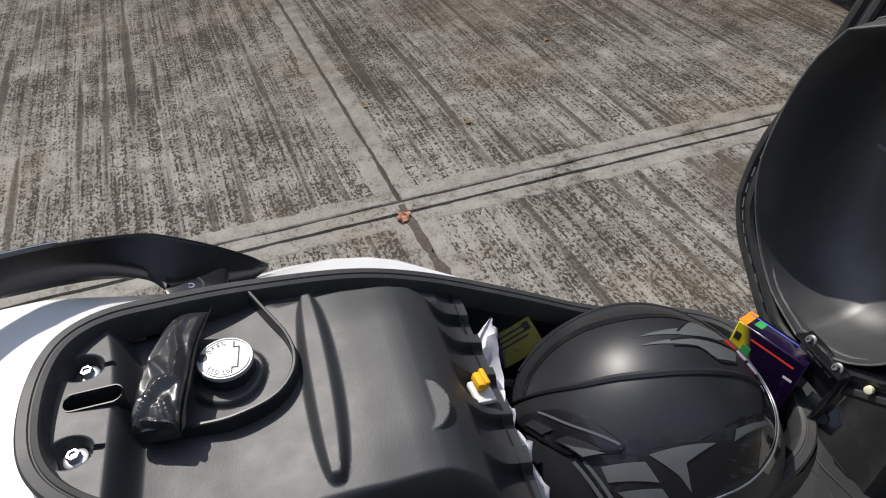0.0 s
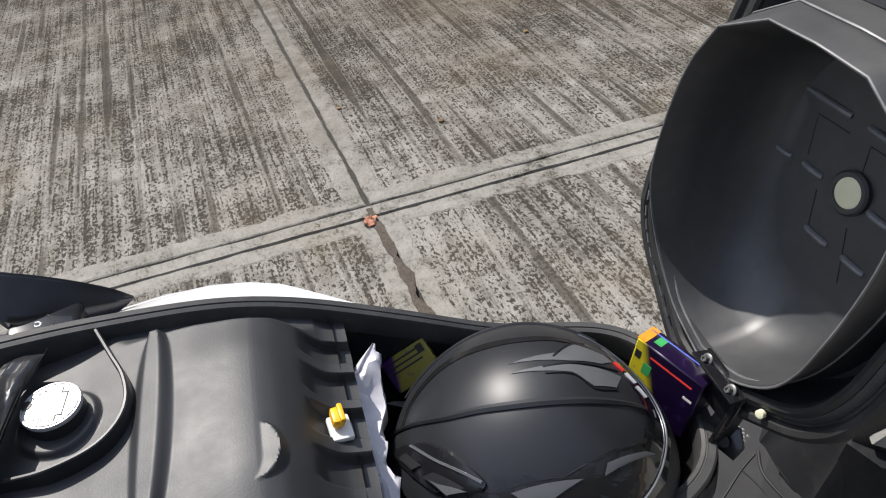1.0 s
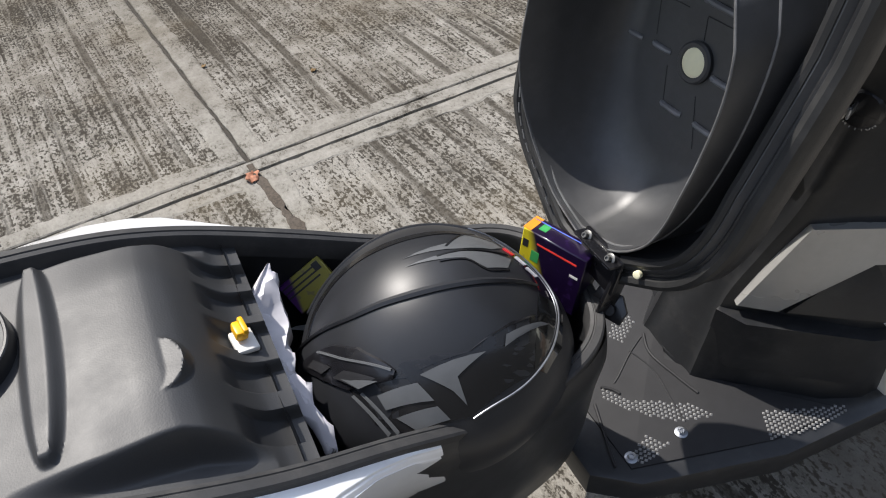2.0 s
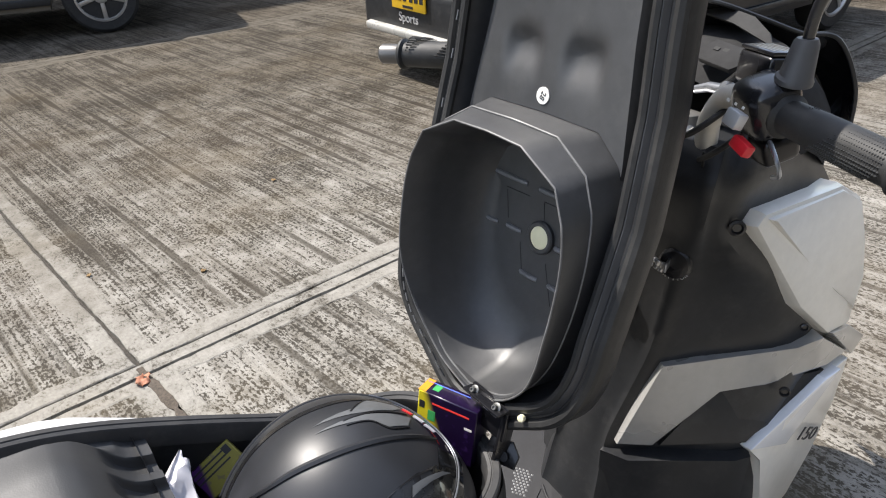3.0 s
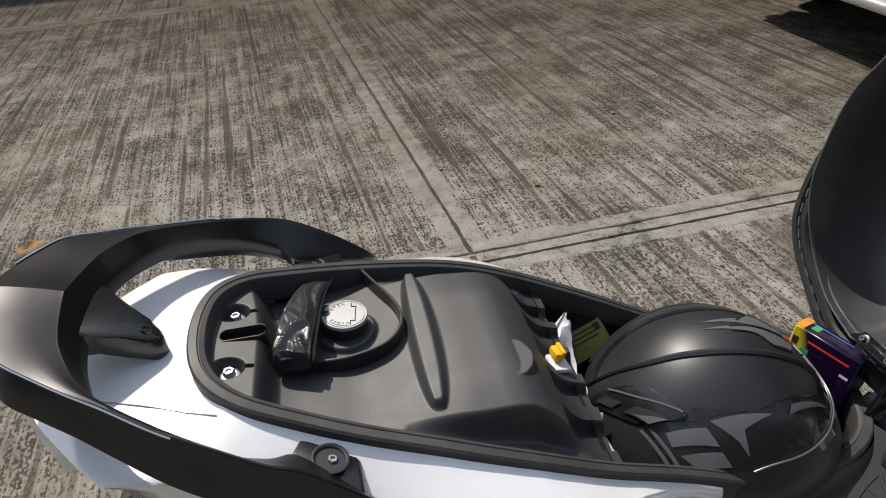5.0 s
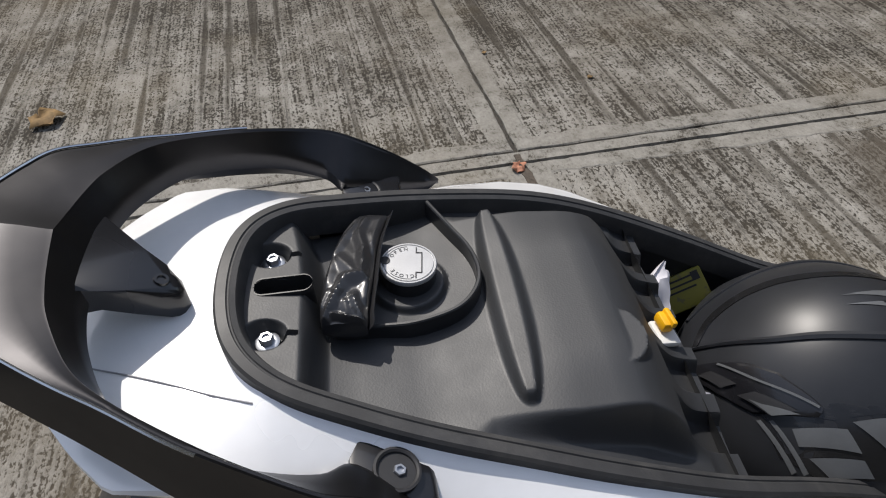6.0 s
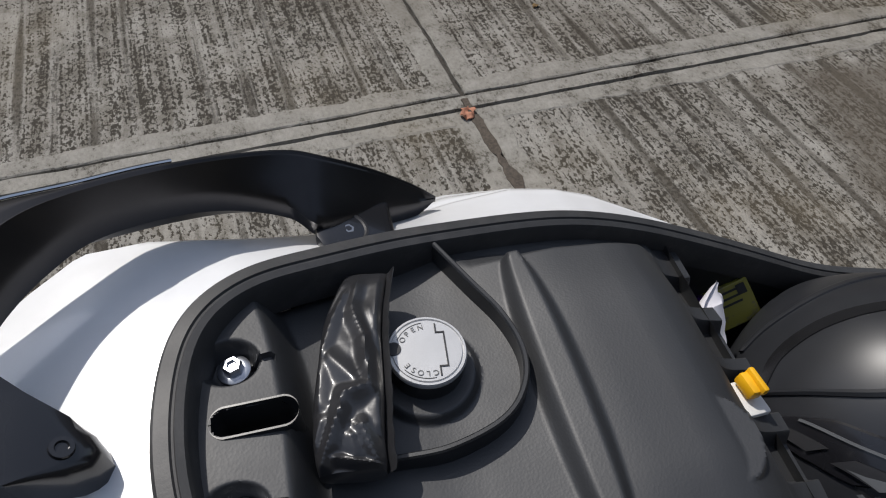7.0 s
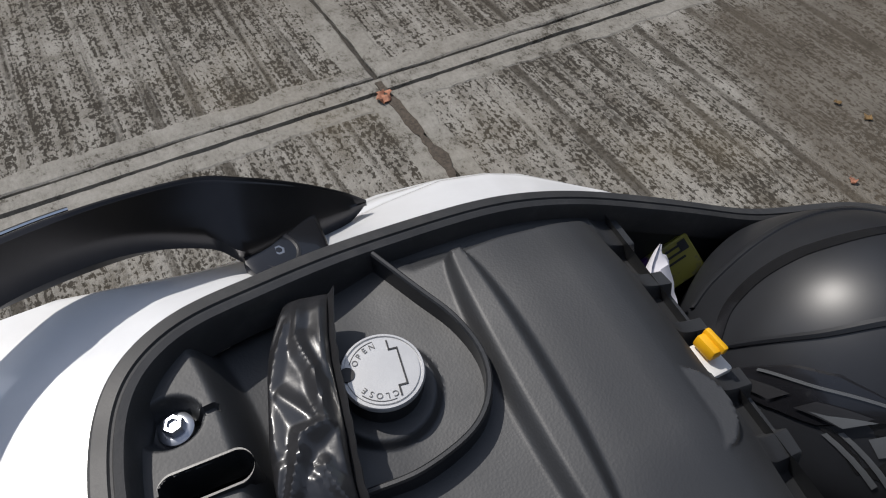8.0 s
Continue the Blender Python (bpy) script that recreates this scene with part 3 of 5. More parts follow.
for s in (1, -1):
    rings = []
    for o, c, i_, deep in RAIL:
        o, c, i_ = Vector(o), Vector(c), Vector(i_)
        e = Vector((0, min(0.014, deep * 0.38), 0)) if o.x > -0.44 else Vector((-0.004, 0.10 * o.y, 0))
        down = Vector((0, 0, -1))
        pts = [i_ + down * min(0.014, deep * 0.8), i_ + down * min(0.002, deep * 0.2), i_ + (c - i_) * 0.15, i_ + (c - i_) * 0.55 + down * 0.002, i_ + (c - i_) * 0.96, c, c + (o - c) * 0.06, c + (o - c) * 0.35 + Vector((0, 0, 0.0012)), c + (o - c) * 0.7 + Vector((0, 0, 0.0012)), o + (c - o) * 0.03, o + down * 0.0015,
               o + e * 0.55 + down * deep * 0.5, o + e + down * deep, o + (i_ - o) * 0.2 + down * (deep + 0.003), i_ + (o - i_) * 0.3 + down * min(0.018, deep)]
        rings.append([Vector((q.x, s * q.y, q.z)) for q in pts])
    n = len(rings[0])
    lines = [spline([r[j] for r in rings], 6) for j in range(n)]
    bm = loft([[lines[j][i] for j in range(n)] for i in range(len(lines[0]))])
    if rail is None:
        rail = part("grab_rail", bm, M_RAIL_TOP, scooter, "satin black pillion grab rail")
    else:
        part("rail_arm", bm, M_RAIL_TOP, rail)
    strip = [p + Vector((0, s * 0.0007, 0.0010)) for p in lines[9][34:72]]
    part("edge_strip", tube(strip, 0.0011, 6), M_CHROME, rail, "bright edge strip")
    # foot of the rail with its bolt
    well = (-0.236, s * 0.1375, 0.7690) if s > 0 else (-0.227, -0.1385, 0.7700)
    foot = [(-0.256, 0.130), (-0.250, 0.116), (-0.228, 0.115), (-0.210, 0.120), (-0.204, 0.128), (-0.203, 0.168), (-0.254, 0.168)]
    bm = prism([(x, s * y) for x, y in (foot if s > 0 else foot[::-1])], 0.020, None, 0.004)
    for v in bm.verts:
        v.co.z += 0.7480 - (v.co.x + 0.23) * 0.35
    part("rail_foot", bm, M_SATIN, rail)
    part("bolt_well", lathe([(0.0150, -0.001), (0.0150, 0.0012), (0.0135, 0.0014), (0.0122, 0.0004), (0.0112, -0.0042), (0.001, -0.0044)], frame_at(well, (1, 0, 0), (0.3, 0, 1)), 28), M_INK, rail)
    bolt((well[0], well[1], well[2] - 0.0060), 0.0042, rail, (0.3, 0, 1))
tongue = [(-0.424, 0.052), (-0.410, 0.038), (-0.388, 0.020), (-0.372, 0.009), (-0.364, 0.002), (-0.361, -0.006), (-0.364, -0.013), (-0.372, -0.018), (-0.390, -0.022), (-0.409, -0.025), (-0.424, -0.036)]
bm = prism(tongue, 0.024, None, 0.005)
for v in bm.verts:
    v.co.z += 0.791 + (-0.36 - v.co.x) * 0.60
part("rail_tongue", bm, M_SATIN, rail)
part("tongue_screw", lathe([(0.0055, 0), (0.005, 0.0018), (0.003, 0.0018), (0.0025, 0.0006)], frame_at((-0.3735, -0.006, 0.8230), (1, 0, 0), (0.5, 0, 1)), 20), M_SATIN, rail)
# registration lamp bracket and rear mudguard below
guard = spline([(-0.40, 0, 0.60), (-0.46, 0, 0.57), (-0.54, 0, 0.50), (-0.59, 0, 0.42)], 5)
rings = [[p + Vector((0, y, -abs(y) * abs(y) * 3)) + Vector((0, 0, d)) for y, d in ((-0.09, 0), (-0.05, 0.004), (0.05, 0.004), (0.09, 0), (0.09, -0.005), (-0.09, -0.005))] for p in guard]
part("rear_mudguard", loft(rings), M_SMOOTH, scooter)

# ---- wheels ----
def wheel(x, name):
    m = frame_at((x, 0, 0.262), (1, 0, 0), (0, 1, 0))
    tyre = part(name, lathe([(0.165, -0.045), (0.20, -0.055), (0.235, -0.05), (0.255, -0.028), (0.262, 0), (0.255, 0.028), (0.235, 0.05), (0.20, 0.055), (0.165, 0.045)], m, 48), M_RUBBER, scooter, "black scooter tyre")
    part("wheel_rim", lathe([(0.168, -0.04), (0.16, -0.03), (0.05, -0.02), (0.03, -0.045), (0.03, 0.045), (0.05, 0.02), (0.16, 0.03), (0.168, 0.04)], m, 32), M_SATIN, tyre)


wheel(-0.42, "rear_tyre")
wheel(0.98, "front_tyre")
part("engine_block", box((0.34, 0.18, 0.16), pose(-0.20, 0, 0.29), 0.04), M_SATIN, scooter)
part("centre_stand", tube(spline([(0.0, -0.16, 0.012), (-0.02, -0.12, 0.14), (0.0, 0, 0.2), (-0.02, 0.12, 0.14), (0.0, 0.16, 0.012)], 5), 0.012), M_SATIN, scooter)

# ---- seat, tipped up on its front hinge ----
SU, SN = Vector((0.196, 0, 0.9806)), Vector((-0.9806, 0, 0.196))
SO = Vector((0.23 + 0.2 * 0.60, 0, 0.60))


def on_seat(y, z, n=0.0, bow=1.0):
    """A point of the seat's underside: across, height of its rim line, distance from the rim plane towards the rear; the rim line bows forward."""
    bend = -along([(0.66, 0.012), (0.72, 0.008), (0.79, 0.013), (0.83, 0.022), (0.90, 0.036), (1.0, 0.041), (1.07, 0.037), (1.13, 0.033), (1.27, 0.028)], z) * bow
    return SO + SU * ((z - 0.60) / 0.9806) + Vector((0, y, 0)) + SN * (n + bend)


SEAT = [(0.0, 0.612), (0.030, 0.616), (0.055, 0.628), (0.087, 0.649), (0.118, 0.671), (0.138, 0.692), (0.152, 0.717), (0.160, 0.750), (0.1615, 0.79), (0.160, 0.83), (0.157, 0.90), (0.150, 1.0), (0.144, 1.07), (0.140, 1.13), (0.126, 1.19), (0.098, 1.237), (0.045, 1.262), (0.0, 1.265)]
half = spline([(y, z, 0) for y, z in SEAT], 12)
outline = [(p.x, p.y) for p in half] + [(-p.x, p.y) for p in reversed(half[1:-1])]


def seat_ring(grow, n):
    """The seat's outline, grown outwards."""
    out, k = [], len(outline)
    for i, (y, z) in enumerate(outline):
        a, b = outline[i - 1], outline[(i + 1) % k]
        d = Vector((b[0] - a[0], b[1] - a[1])).normalized()
        out.append(on_seat(y + d.y * grow, z - d.x * grow, n))
    return out


def capped(rings):
    """A skin closed at its last ring only."""
    bm = loft(rings, caps=False)
    bm.verts.ensure_lookup_table()
    bm.faces.new(bm.verts[-len(rings[-1]):])
    return bm


seat = part("seat", capped([seat_ring(-0.016, 0.004), seat_ring(-0.008, 0.008), seat_ring(0.0, 0.004), seat_ring(0.005, -0.008), seat_ring(0.006, -0.020), seat_ring(-0.004, -0.036), seat_ring(-0.022, -0.054), seat_ring(-0.042, -0.068), seat_ring(-0.068, -0.079), seat_ring(-0.100, -0.086)]), M_VINYL, scooter, "black vinyl seat tipped up on its front hinge")
BASE = [(0.0, 0.972), (0.078, 0.970), (0.110, 0.945), (0.124, 0.915), (0.128, 0.87), (0.127, 0.82), (0.118, 0.765), (0.104, 0.720), (0.080, 0.688), (0.046, 0.665), (0.0, 0.655)]


def dense(half_line, near_line=None, k=4):
    """A closed outline from its far and near halves, with extra points along each piece."""
    sides = []
    for line in (half_line, near_line or half_line):
        pts = [Vector((y, z, 0)) for y, z in line]
        out, curve = [], spline(pts, k)
        for i, (a, b) in enumerate(zip(pts, pts[1:])):
            out += [a + (b - a) * t / k for t in range(k)] if i < 3 else curve[i * k:(i + 1) * k]
        out.append(pts[-1])
        sides.append(out)
    return [(q.x, q.y) for q in sides[0]] + [(-q.x, q.y) for q in reversed(sides[1][1:-1])]


def radial(outline_, y, z, mid=0.80):
    """Where the ray from the bowl's middle towards (y, z) leaves the outline."""
    ang = [math.atan2(q[1] - mid, q[0]) for q in outline_]
    rad = [math.hypot(q[0], q[1] - mid) for q in outline_]
    order = np.argsort(ang)
    a = np.array(ang)[order]
    r = np.array(rad)[order]
    t = math.atan2(z - mid, y)
    d = float(np.interp(t, np.r_[a[-1] - 2 * math.pi, a, a[0] + 2 * math.pi], np.r_[r[-1], r, r[0]]))
    return d * math.cos(t), mid + d * math.sin(t)


pan_rings = [seat_ring(-0.006, 0.003), seat_ring(-0.014, 0.012), seat_ring(-0.019, 0.012), seat_ring(-0.023, 0.004), seat_ring(-0.026, -0.02), seat_ring(-0.034, -0.038), seat_ring(-0.040, -0.042)]
base_outline = dense(BASE)


def dent(y, z):
    """Two thumb dents with a raised lower lip in the flat of the pan."""
    d = 0.0
    for m in (0.040, -0.043):
        side = math.exp(-((y - m) / 0.024) ** 4)
        up = z - 1.031 - 0.004 * math.cos((y - m) * 60)
        d -= side * 0.010 * math.exp(-(up / (0.014 if up > 0 else 0.026)) ** 2)
    return d


for f in [k / 44 for k in range(1, 45)]:
    ring = []
    for p_ in seat_ring(-0.040, -0.042):
        q = p_ - SO
        y, z = q.y, 0.60 + q.dot(SU) * 0.9806
        y1, z1 = radial(base_outline, y, z)
        y2, z2 = y + (y1 - y) * f, z + (z1 - z) * f
        ring.append(on_seat(y2, z2, -0.042 + dent(y2, z2), 1 - smooth_step(0.0, 0.16, f)))
    pan_rings.append(ring)
part("seat_pan", loft(pan_rings, caps=False), M_LINER, seat, "black moulded plastic seat base")
part("seat_bead", tube(seat_ring(0.0, 0.006), 0.0065, 8, loop=True), M_RUBBER, seat)
part("inner_bead", tube(seat_ring(-0.020, 0.010), 0.0055, 8, loop=True), M_RUBBER, seat)

MOUTH = [(0.0, 0.956), (0.050, 0.954), (0.100, 0.930), (0.116, 0.900), (0.124, 0.865), (0.125, 0.825), (0.122, 0.785), (0.112, 0.742), (0.090, 0.698), (0.052, 0.662), (0.0, 0.645)]


def mouth_ring(scale, n, lift=0.0, blend=0.0):
    """The bowl's mouth outline, shrunk, pushed back by n, and blended towards the base outline."""
    out = []
    for (y, z), (by, bz) in zip(dense(MOUTH), dense(BASE)):
        y, z = y + (by - y) * blend, z + (bz - z) * blend
        nn = n * smooth_step(0.64, 0.80, z) + 0.002 if n > 0 else n
        zz = 0.80 + (z - 0.80) * scale + lift
        out.append(on_seat(y * scale, zz, nn, 0.0))
    return out


liner_rings = [mouth_ring(1.0, -0.046, 0, 1.0), mouth_ring(1.0, -0.038, 0, 0.95), mouth_ring(1.0, -0.006, 0.0015, 0.55), mouth_ring(1.0, 0.002, 0.001, 0.4), mouth_ring(1.012, 0.026), mouth_ring(1.0, 0.030), mouth_ring(0.985, 0.027), mouth_ring(0.95, -0.012), mouth_ring(0.89, -0.045, 0, 0.2), mouth_ring(0.82, -0.066, 0.006, 0.3), mouth_ring(0.72, -0.078, 0.014, 0.4), mouth_ring(0.6, -0.080, 0.018, 0.4)]
liner = part("helmet_liner", capped(liner_rings), M_LINER, seat, "black plastic bowl bulging from the seat base")
# lighter grey lines along the liner's mouth and crease
M_CREASE = surface("grey_liner_edge", (0.13, 0.13, 0.13), 0.45, vary=0.3)
part("mouth_lip", tube(mouth_ring(1.001, 0.0300), 0.0011, 6, loop=True), M_CREASE, liner)
part("liner_crease", tube(mouth_ring(1.002, -0.002, 0.0025, 0.45), 0.0013, 6, loop=True), M_CREASE, liner)


def seat_frame(y, z, n):
    return frame_at(on_seat(y, z, n, 0.0), (0, -1, 0), SN)


part("plug_ring", lathe([(0.020, 0), (0.020, 0.004), (0.018, 0.006), (0.0145, 0.006), (0.0135, 0.003)], seat_frame(-0.001, 0.826, -0.080), 32), M_LINER, liner)
part("plug", lathe([(0.0138, 0), (0.0138, 0.0045), (0.012, 0.0055), (0.001, 0.0056)], seat_frame(-0.001, 0.826, -0.080), 28), M_CREAM, liner, "cream plastic plug")
# rib colour lightened to stand for the light the raised edges catch
M_RIB = surface("rib_highlight_grey", (0.15, 0.15, 0.155), 0.42, vary=0.2)
for y0, y1, z in ((0.093, 0.074, 0.818), (0.056, 0.033, 0.8205), (-0.024, -0.046, 0.8215), (0.090, 0.035, 0.879), (0.014, -0.030, 0.879), (0.0215, -0.005, 0.7735), (-0.025, -0.048, 0.775)):
    ends = [on_seat(y0 + (y1 - y0) * t, z, -0.0805 + 0.002 * math.sin(math.pi * t) ** 0.3, 0.0) for t in (0.0, 0.06, 0.25, 0.5, 0.75, 0.94, 1.0)]
    part("liner_rib", tube(ends, 0.0030, 8), M_RIB, liner)
for line in ([(0.066, 0.862), (0.057, 0.829)], [(0.005, 0.866), (-0.001, 0.842)], [(-0.014, 0.798), (-0.033, 0.752)], [(0.031, 0.808), (0.021, 0.776)], [(0.067, 0.865), (0.029, 0.866)], [(0.005, 0.867), (-0.037, 0.868)]):
    part("liner_groove", tube([on_seat(y, z, -0.0797, 0.0) for y, z in line], 0.0005, 6), M_INK, liner)
part("size_sticker", lathe([(0.0088, -0.0015), (0.0088, 0.0006)], seat_frame(0.001, 0.988, -0.0415), 32), M_WHITE_PLASTIC, seat, "round white sticker marked 28")
lettering("28", 0.0095, frame_at(on_seat(0.001, 0.988, -0.0405, 0.0), (0.05, 0.3, -1), SN), M_INK, seat, "sticker_number", 0.0001)
# staples of the cover
staple_me = None
for i in range(28, len(outline) - 14, 7):
    y, z = outline[i]
    if y < -0.02:
        continue
    a, b = outline[i - 1], outline[(i + 1) % len(outline)]
    d = Vector((0, b[0] - a[0], 0)) + SU * (b[1] - a[1])
    side = Vector((b[1] - a[1], -(b[0] - a[0]))).normalized()
    m = frame_at(on_seat(y - side.x * 0.0105, z - side.y * 0.0105, 0.0125), d, SN)
    if staple_me is None:
        st = part("staple", box((0.011, 0.0016, 0.0014)), M_STEEL, seat, smooth=False)
        staple_me = st.data
    else:
        st = new("staple", staple_me)
        st.parent = seat
    st.matrix_basis = m
# hinge
HINGE = Vector((0.006, 0.008, -0.010))
M_DARK_BOLT = surface("dull_bolt_steel", (0.16, 0.16, 0.155), 0.5, metal=0.7, vary=0.15)
hinge = part("seat_hinge", box((0.005, 0.062, 0.046), pose(0.350 + HINGE.x, -0.050 + HINGE.y, 0.650 + HINGE.z, 0, 12, 0), 0.0015), M_SATIN, seat, "black steel seat hinge")
part("hinge_flange", box((0.016, 0.062, 0.003), pose(0.344 + HINGE.x, -0.050 + HINGE.y, 0.671 + HINGE.z, 0, 12, 0), 0.001), M_SATIN, hinge)
for y in (-0.031, -0.069):
    part("hinge_lug", box((0.022, 0.005, 0.064), pose(0.352 + HINGE.x, y - 0.006 + HINGE.y, 0.628 + HINGE.z, 0, 16, 0), 0.0015), M_SATIN, hinge)
    bolt(Vector((0.346, y, 0.672)) + HINGE, 0.0036, hinge, (-0.8, 0, 0.6), M_DARK_BOLT, "dull grey hinge bolt")
for k in range(3):
    part("hinge_rivet", box((0.0012, 0.009, 0.0014), pose(0.3468 + HINGE.x, -0.036 - 0.013 * k + HINGE.y, 0.657 - 0.001 * k + HINGE.z, 0, 12, 0)), M_STEEL, hinge, smooth=False)
part("hinge_stop", tube([Vector(p) + HINGE for p in ((0.352, -0.004, 0.606), (0.350, 0.000, 0.628), (0.346, 0.006, 0.640))], [0.006, 0.0055, 0.0045], 10), M_RUBBER, hinge)
part("hinge_cap", lathe([(0.0040, -0.004), (0.0040, 0.001), (0.0033, 0.0014), (0.001, 0.0014)], frame_at(Vector((0.352, -0.101, 0.676)) + HINGE, (0, 1, 0), (-0.9, -0.2, 0.3)), 24), M_CREAM, hinge)
bracket = [(-0.022, -0.012), (0.020, -0.012), (0.022, 0.004), (0.010, 0.018), (-0.018, 0.016)]
hinge_bracket = part("hinge_bracket", prism(bracket, 0.004, frame_at(Vector((0.352, -0.072, 0.598)) + HINGE, (0.35, -0.9, 0), (-0.75, -0.25, 0.6)), 0.001), M_SATIN, scooter)
part("bracket_hole", lathe([(0.006, 0.0), (0.006, 0.0006), (0.001, 0.0006)], frame_at(Vector((0.350, -0.078, 0.600)) + HINGE, (0.35, -0.9, 0), (-0.75, -0.25, 0.6)) @ Matrix.Translation((0, 0, 0.0042)), 20), M_INK, hinge_bracket)


# ---- helmet ----
HC, HR = Vector((0.1748, -0.018, 0.430)), Vector((0.1741, 0.1799, 0.2812))


def helmet_ring(z):
    """Ring of the shell at a height above the helmet's middle; it draws in again below the widest place."""
    r = math.sqrt(1 - (max(z, 0.155) / HR.z) ** 2)
    tuck = 1 - 0.30 * smooth_step(0.17, 0.02, z)
    return [HC + Vector((HR.x * r * tuck * math.cos(radians(a)), min(HR.y * r, 0.136) * tuck * math.sin(radians(a)), z)) for a in range(0, 360, 4)]


def over_helmet(x, y, grow=0.0):
    """Point of the shell's upper half above a place of the plan, relative to the helmet's middle."""
    r = math.hypot(x / HR.x, y / HR.y)
    if r > 0.999:
        x, y, r = x * 0.999 / r, y * 0.999 / r, 0.999
    z = math.sqrt(1 - r * r) * HR.z
    nrm = Vector((x / HR.x**2, y / HR.y**2, z / HR.z**2)).normalized()
    return HC + Vector((x, y, z)) + nrm * grow


def helmet_strip(line, width, grow, material, name, parent, thick=0.0):
    """A band that follows the shell under a line of the plan; width may be a list."""
    pts = spline([(x, y, 0) for x, y in line], 6)
    rows = []
    for i, p in enumerate(pts):
        d = pts[min(i + 1, len(pts) - 1)] - pts[max(i - 1, 0)]
        side = Vector((-d.y, d.x, 0)).normalized()
        t = i / (len(pts) - 1)
        w = along([(k / (len(width) - 1), v) for k, v in enumerate(width)], t) if isinstance(width, list) else width
        row = []
        for k, g in ((-0.5, -0.002), (-0.42, grow), (0.0, grow + thick), (0.42, grow), (0.5, -0.002)):
            q = p + side * w * k
            row.append(over_helmet(q.x, q.y, g))
        rows.append(row)
    return part(name, loft(rows, closed=False), material, parent)


M_SHELL = surface("matt_black_shell", (0.019, 0.020, 0.023), 0.40, vary=0.08, bump=0.03, bump_scale=1200, rough_vary=0.05)
M_GLOSS = surface("gloss_black_decal", (0.012, 0.012, 0.013), 0.26, vary=0.1, coat=0.15)
M_DECAL = surface("grey_decal", (0.105, 0.11, 0.115), 0.35, vary=0.08)
M_VISOR = surface("smoked_visor", (0.010, 0.010, 0.010), 0.05, vary=0.1, coat=1.0)
helmet = empty("helmet", (HC.x, HC.y, 0.45), "matt black full-face helmet lying in the open storage bucket", "helmet")
heights = [0.02 + 0.15 * k / 10 for k in range(10)] + [HR.z * math.sin(radians(37 + 52.6 * k / 22)) for k in range(23)]
shell = part("shell", loft([helmet_ring(z) for z in heights]), M_SHELL, helmet)
helmet_strip([(-0.118, 0.040), (-0.100, 0.058), (-0.076, 0.065), (-0.05, 0.063), (-0.024, 0.055), (0.008, 0.046), (0.044, 0.038), (0.080, 0.024)], [0.004, 0.010, 0.012, 0.011, 0.009, 0.004], 0.0010, M_GLOSS, "crown_band", shell)
helmet_strip([(-0.105, 0.082), (-0.080, 0.092), (-0.02, 0.098), (0.04, 0.088), (0.09, 0.055)], [0.003, 0.006, 0.007, 0.006, 0.003], 0.0016, M_SHELL, "crown_ridge", shell, 0.001)
helmet_strip([(-0.128, 0.050), (-0.108, 0.027), (-0.080, 0.002), (-0.05, -0.013), (-0.02, -0.024), (0.018, -0.032), (0.06, -0.035), (0.097, -0.033)], [0.002, 0.005, 0.007, 0.008, 0.007, 0.003], 0.0018, M_SHELL, "crown_ridge", shell, 0.0014)


def helmet_patch(outline_, grow, material, name, parent):
    """A flat graphic on the shell with the given outline of the plan."""
    pts = [Vector((x, y)) for x, y in outline_]
    fine = []
    for a_, b_ in zip(pts, pts[1:] + pts[:1]):
        fine += [a_ + (b_ - a_) * t / 4 for t in range(4)]
    c = sum(pts, Vector((0, 0))) / len(pts)
    rows = [[over_helmet(*(c + (q - c) * f), grow) for q in fine] for f in (1.0, 0.75, 0.5, 0.25, 0.02)]
    return part(name, capped(rows), material, parent)


helmet_patch([(-0.017, 0.018), (0.005, 0.017), (0.031, 0.016), (0.050, 0.031), (0.067, 0.036), (0.087, 0.014), (0.071, 0.006), (0.038, 0.007)], 0.0007, M_DECAL, "crown_decal", shell)
helmet_patch([(-0.019, 0.007), (0.013, -0.001), (0.036, -0.006), (0.050, -0.021), (0.073, -0.020), (0.086, -0.005), (0.066, -0.001), (0.036, 0.003)], 0.0007, M_DECAL, "crown_decal", shell)
helmet_strip([(0.026, 0.014), (0.050, 0.030), (0.067, 0.035)], 0.0020, 0.0012, M_GLOSS, "decal_line", shell)
helmet_strip([(0.012, 0.004), (0.040, 0.004), (0.068, 0.002), (0.086, 0.002)], 0.0020, 0.0012, M_GLOSS, "decal_line", shell)
helmet_strip([(0.012, -0.003), (0.036, -0.008), (0.050, -0.023), (0.073, -0.022)], 0.0020, 0.0012, M_GLOSS, "decal_line", shell)
# dark gloss flank below the ridge, with the vent and the grey graphics
helmet_patch([(-0.104, -0.045), (-0.06, -0.073), (0.0, -0.083), (0.06, -0.071), (0.098, -0.060), (0.084, -0.088), (0.050, -0.108), (-0.02, -0.118), (-0.07, -0.105), (-0.095, -0.080)], 0.0004, M_GLOSS, "flank_field", shell)
vent = helmet_strip([(-0.128, 0.020), (-0.110, -0.010), (-0.094, -0.036), (-0.066, -0.066)], [0.008, 0.026, 0.030, 0.006], 0.0026, M_SATIN, "vent", shell, 0.0016)
helmet_patch([(-0.109, -0.027), (-0.099, -0.032), (-0.079, -0.058), (-0.095, -0.052)], 0.0052, M_INK, "vent_slot", vent)
helmet_patch([(-0.104, -0.034), (-0.099, -0.041), (-0.078, -0.061), (-0.094, -0.053)], 0.0056, M_DECAL, "vent_slot", vent)
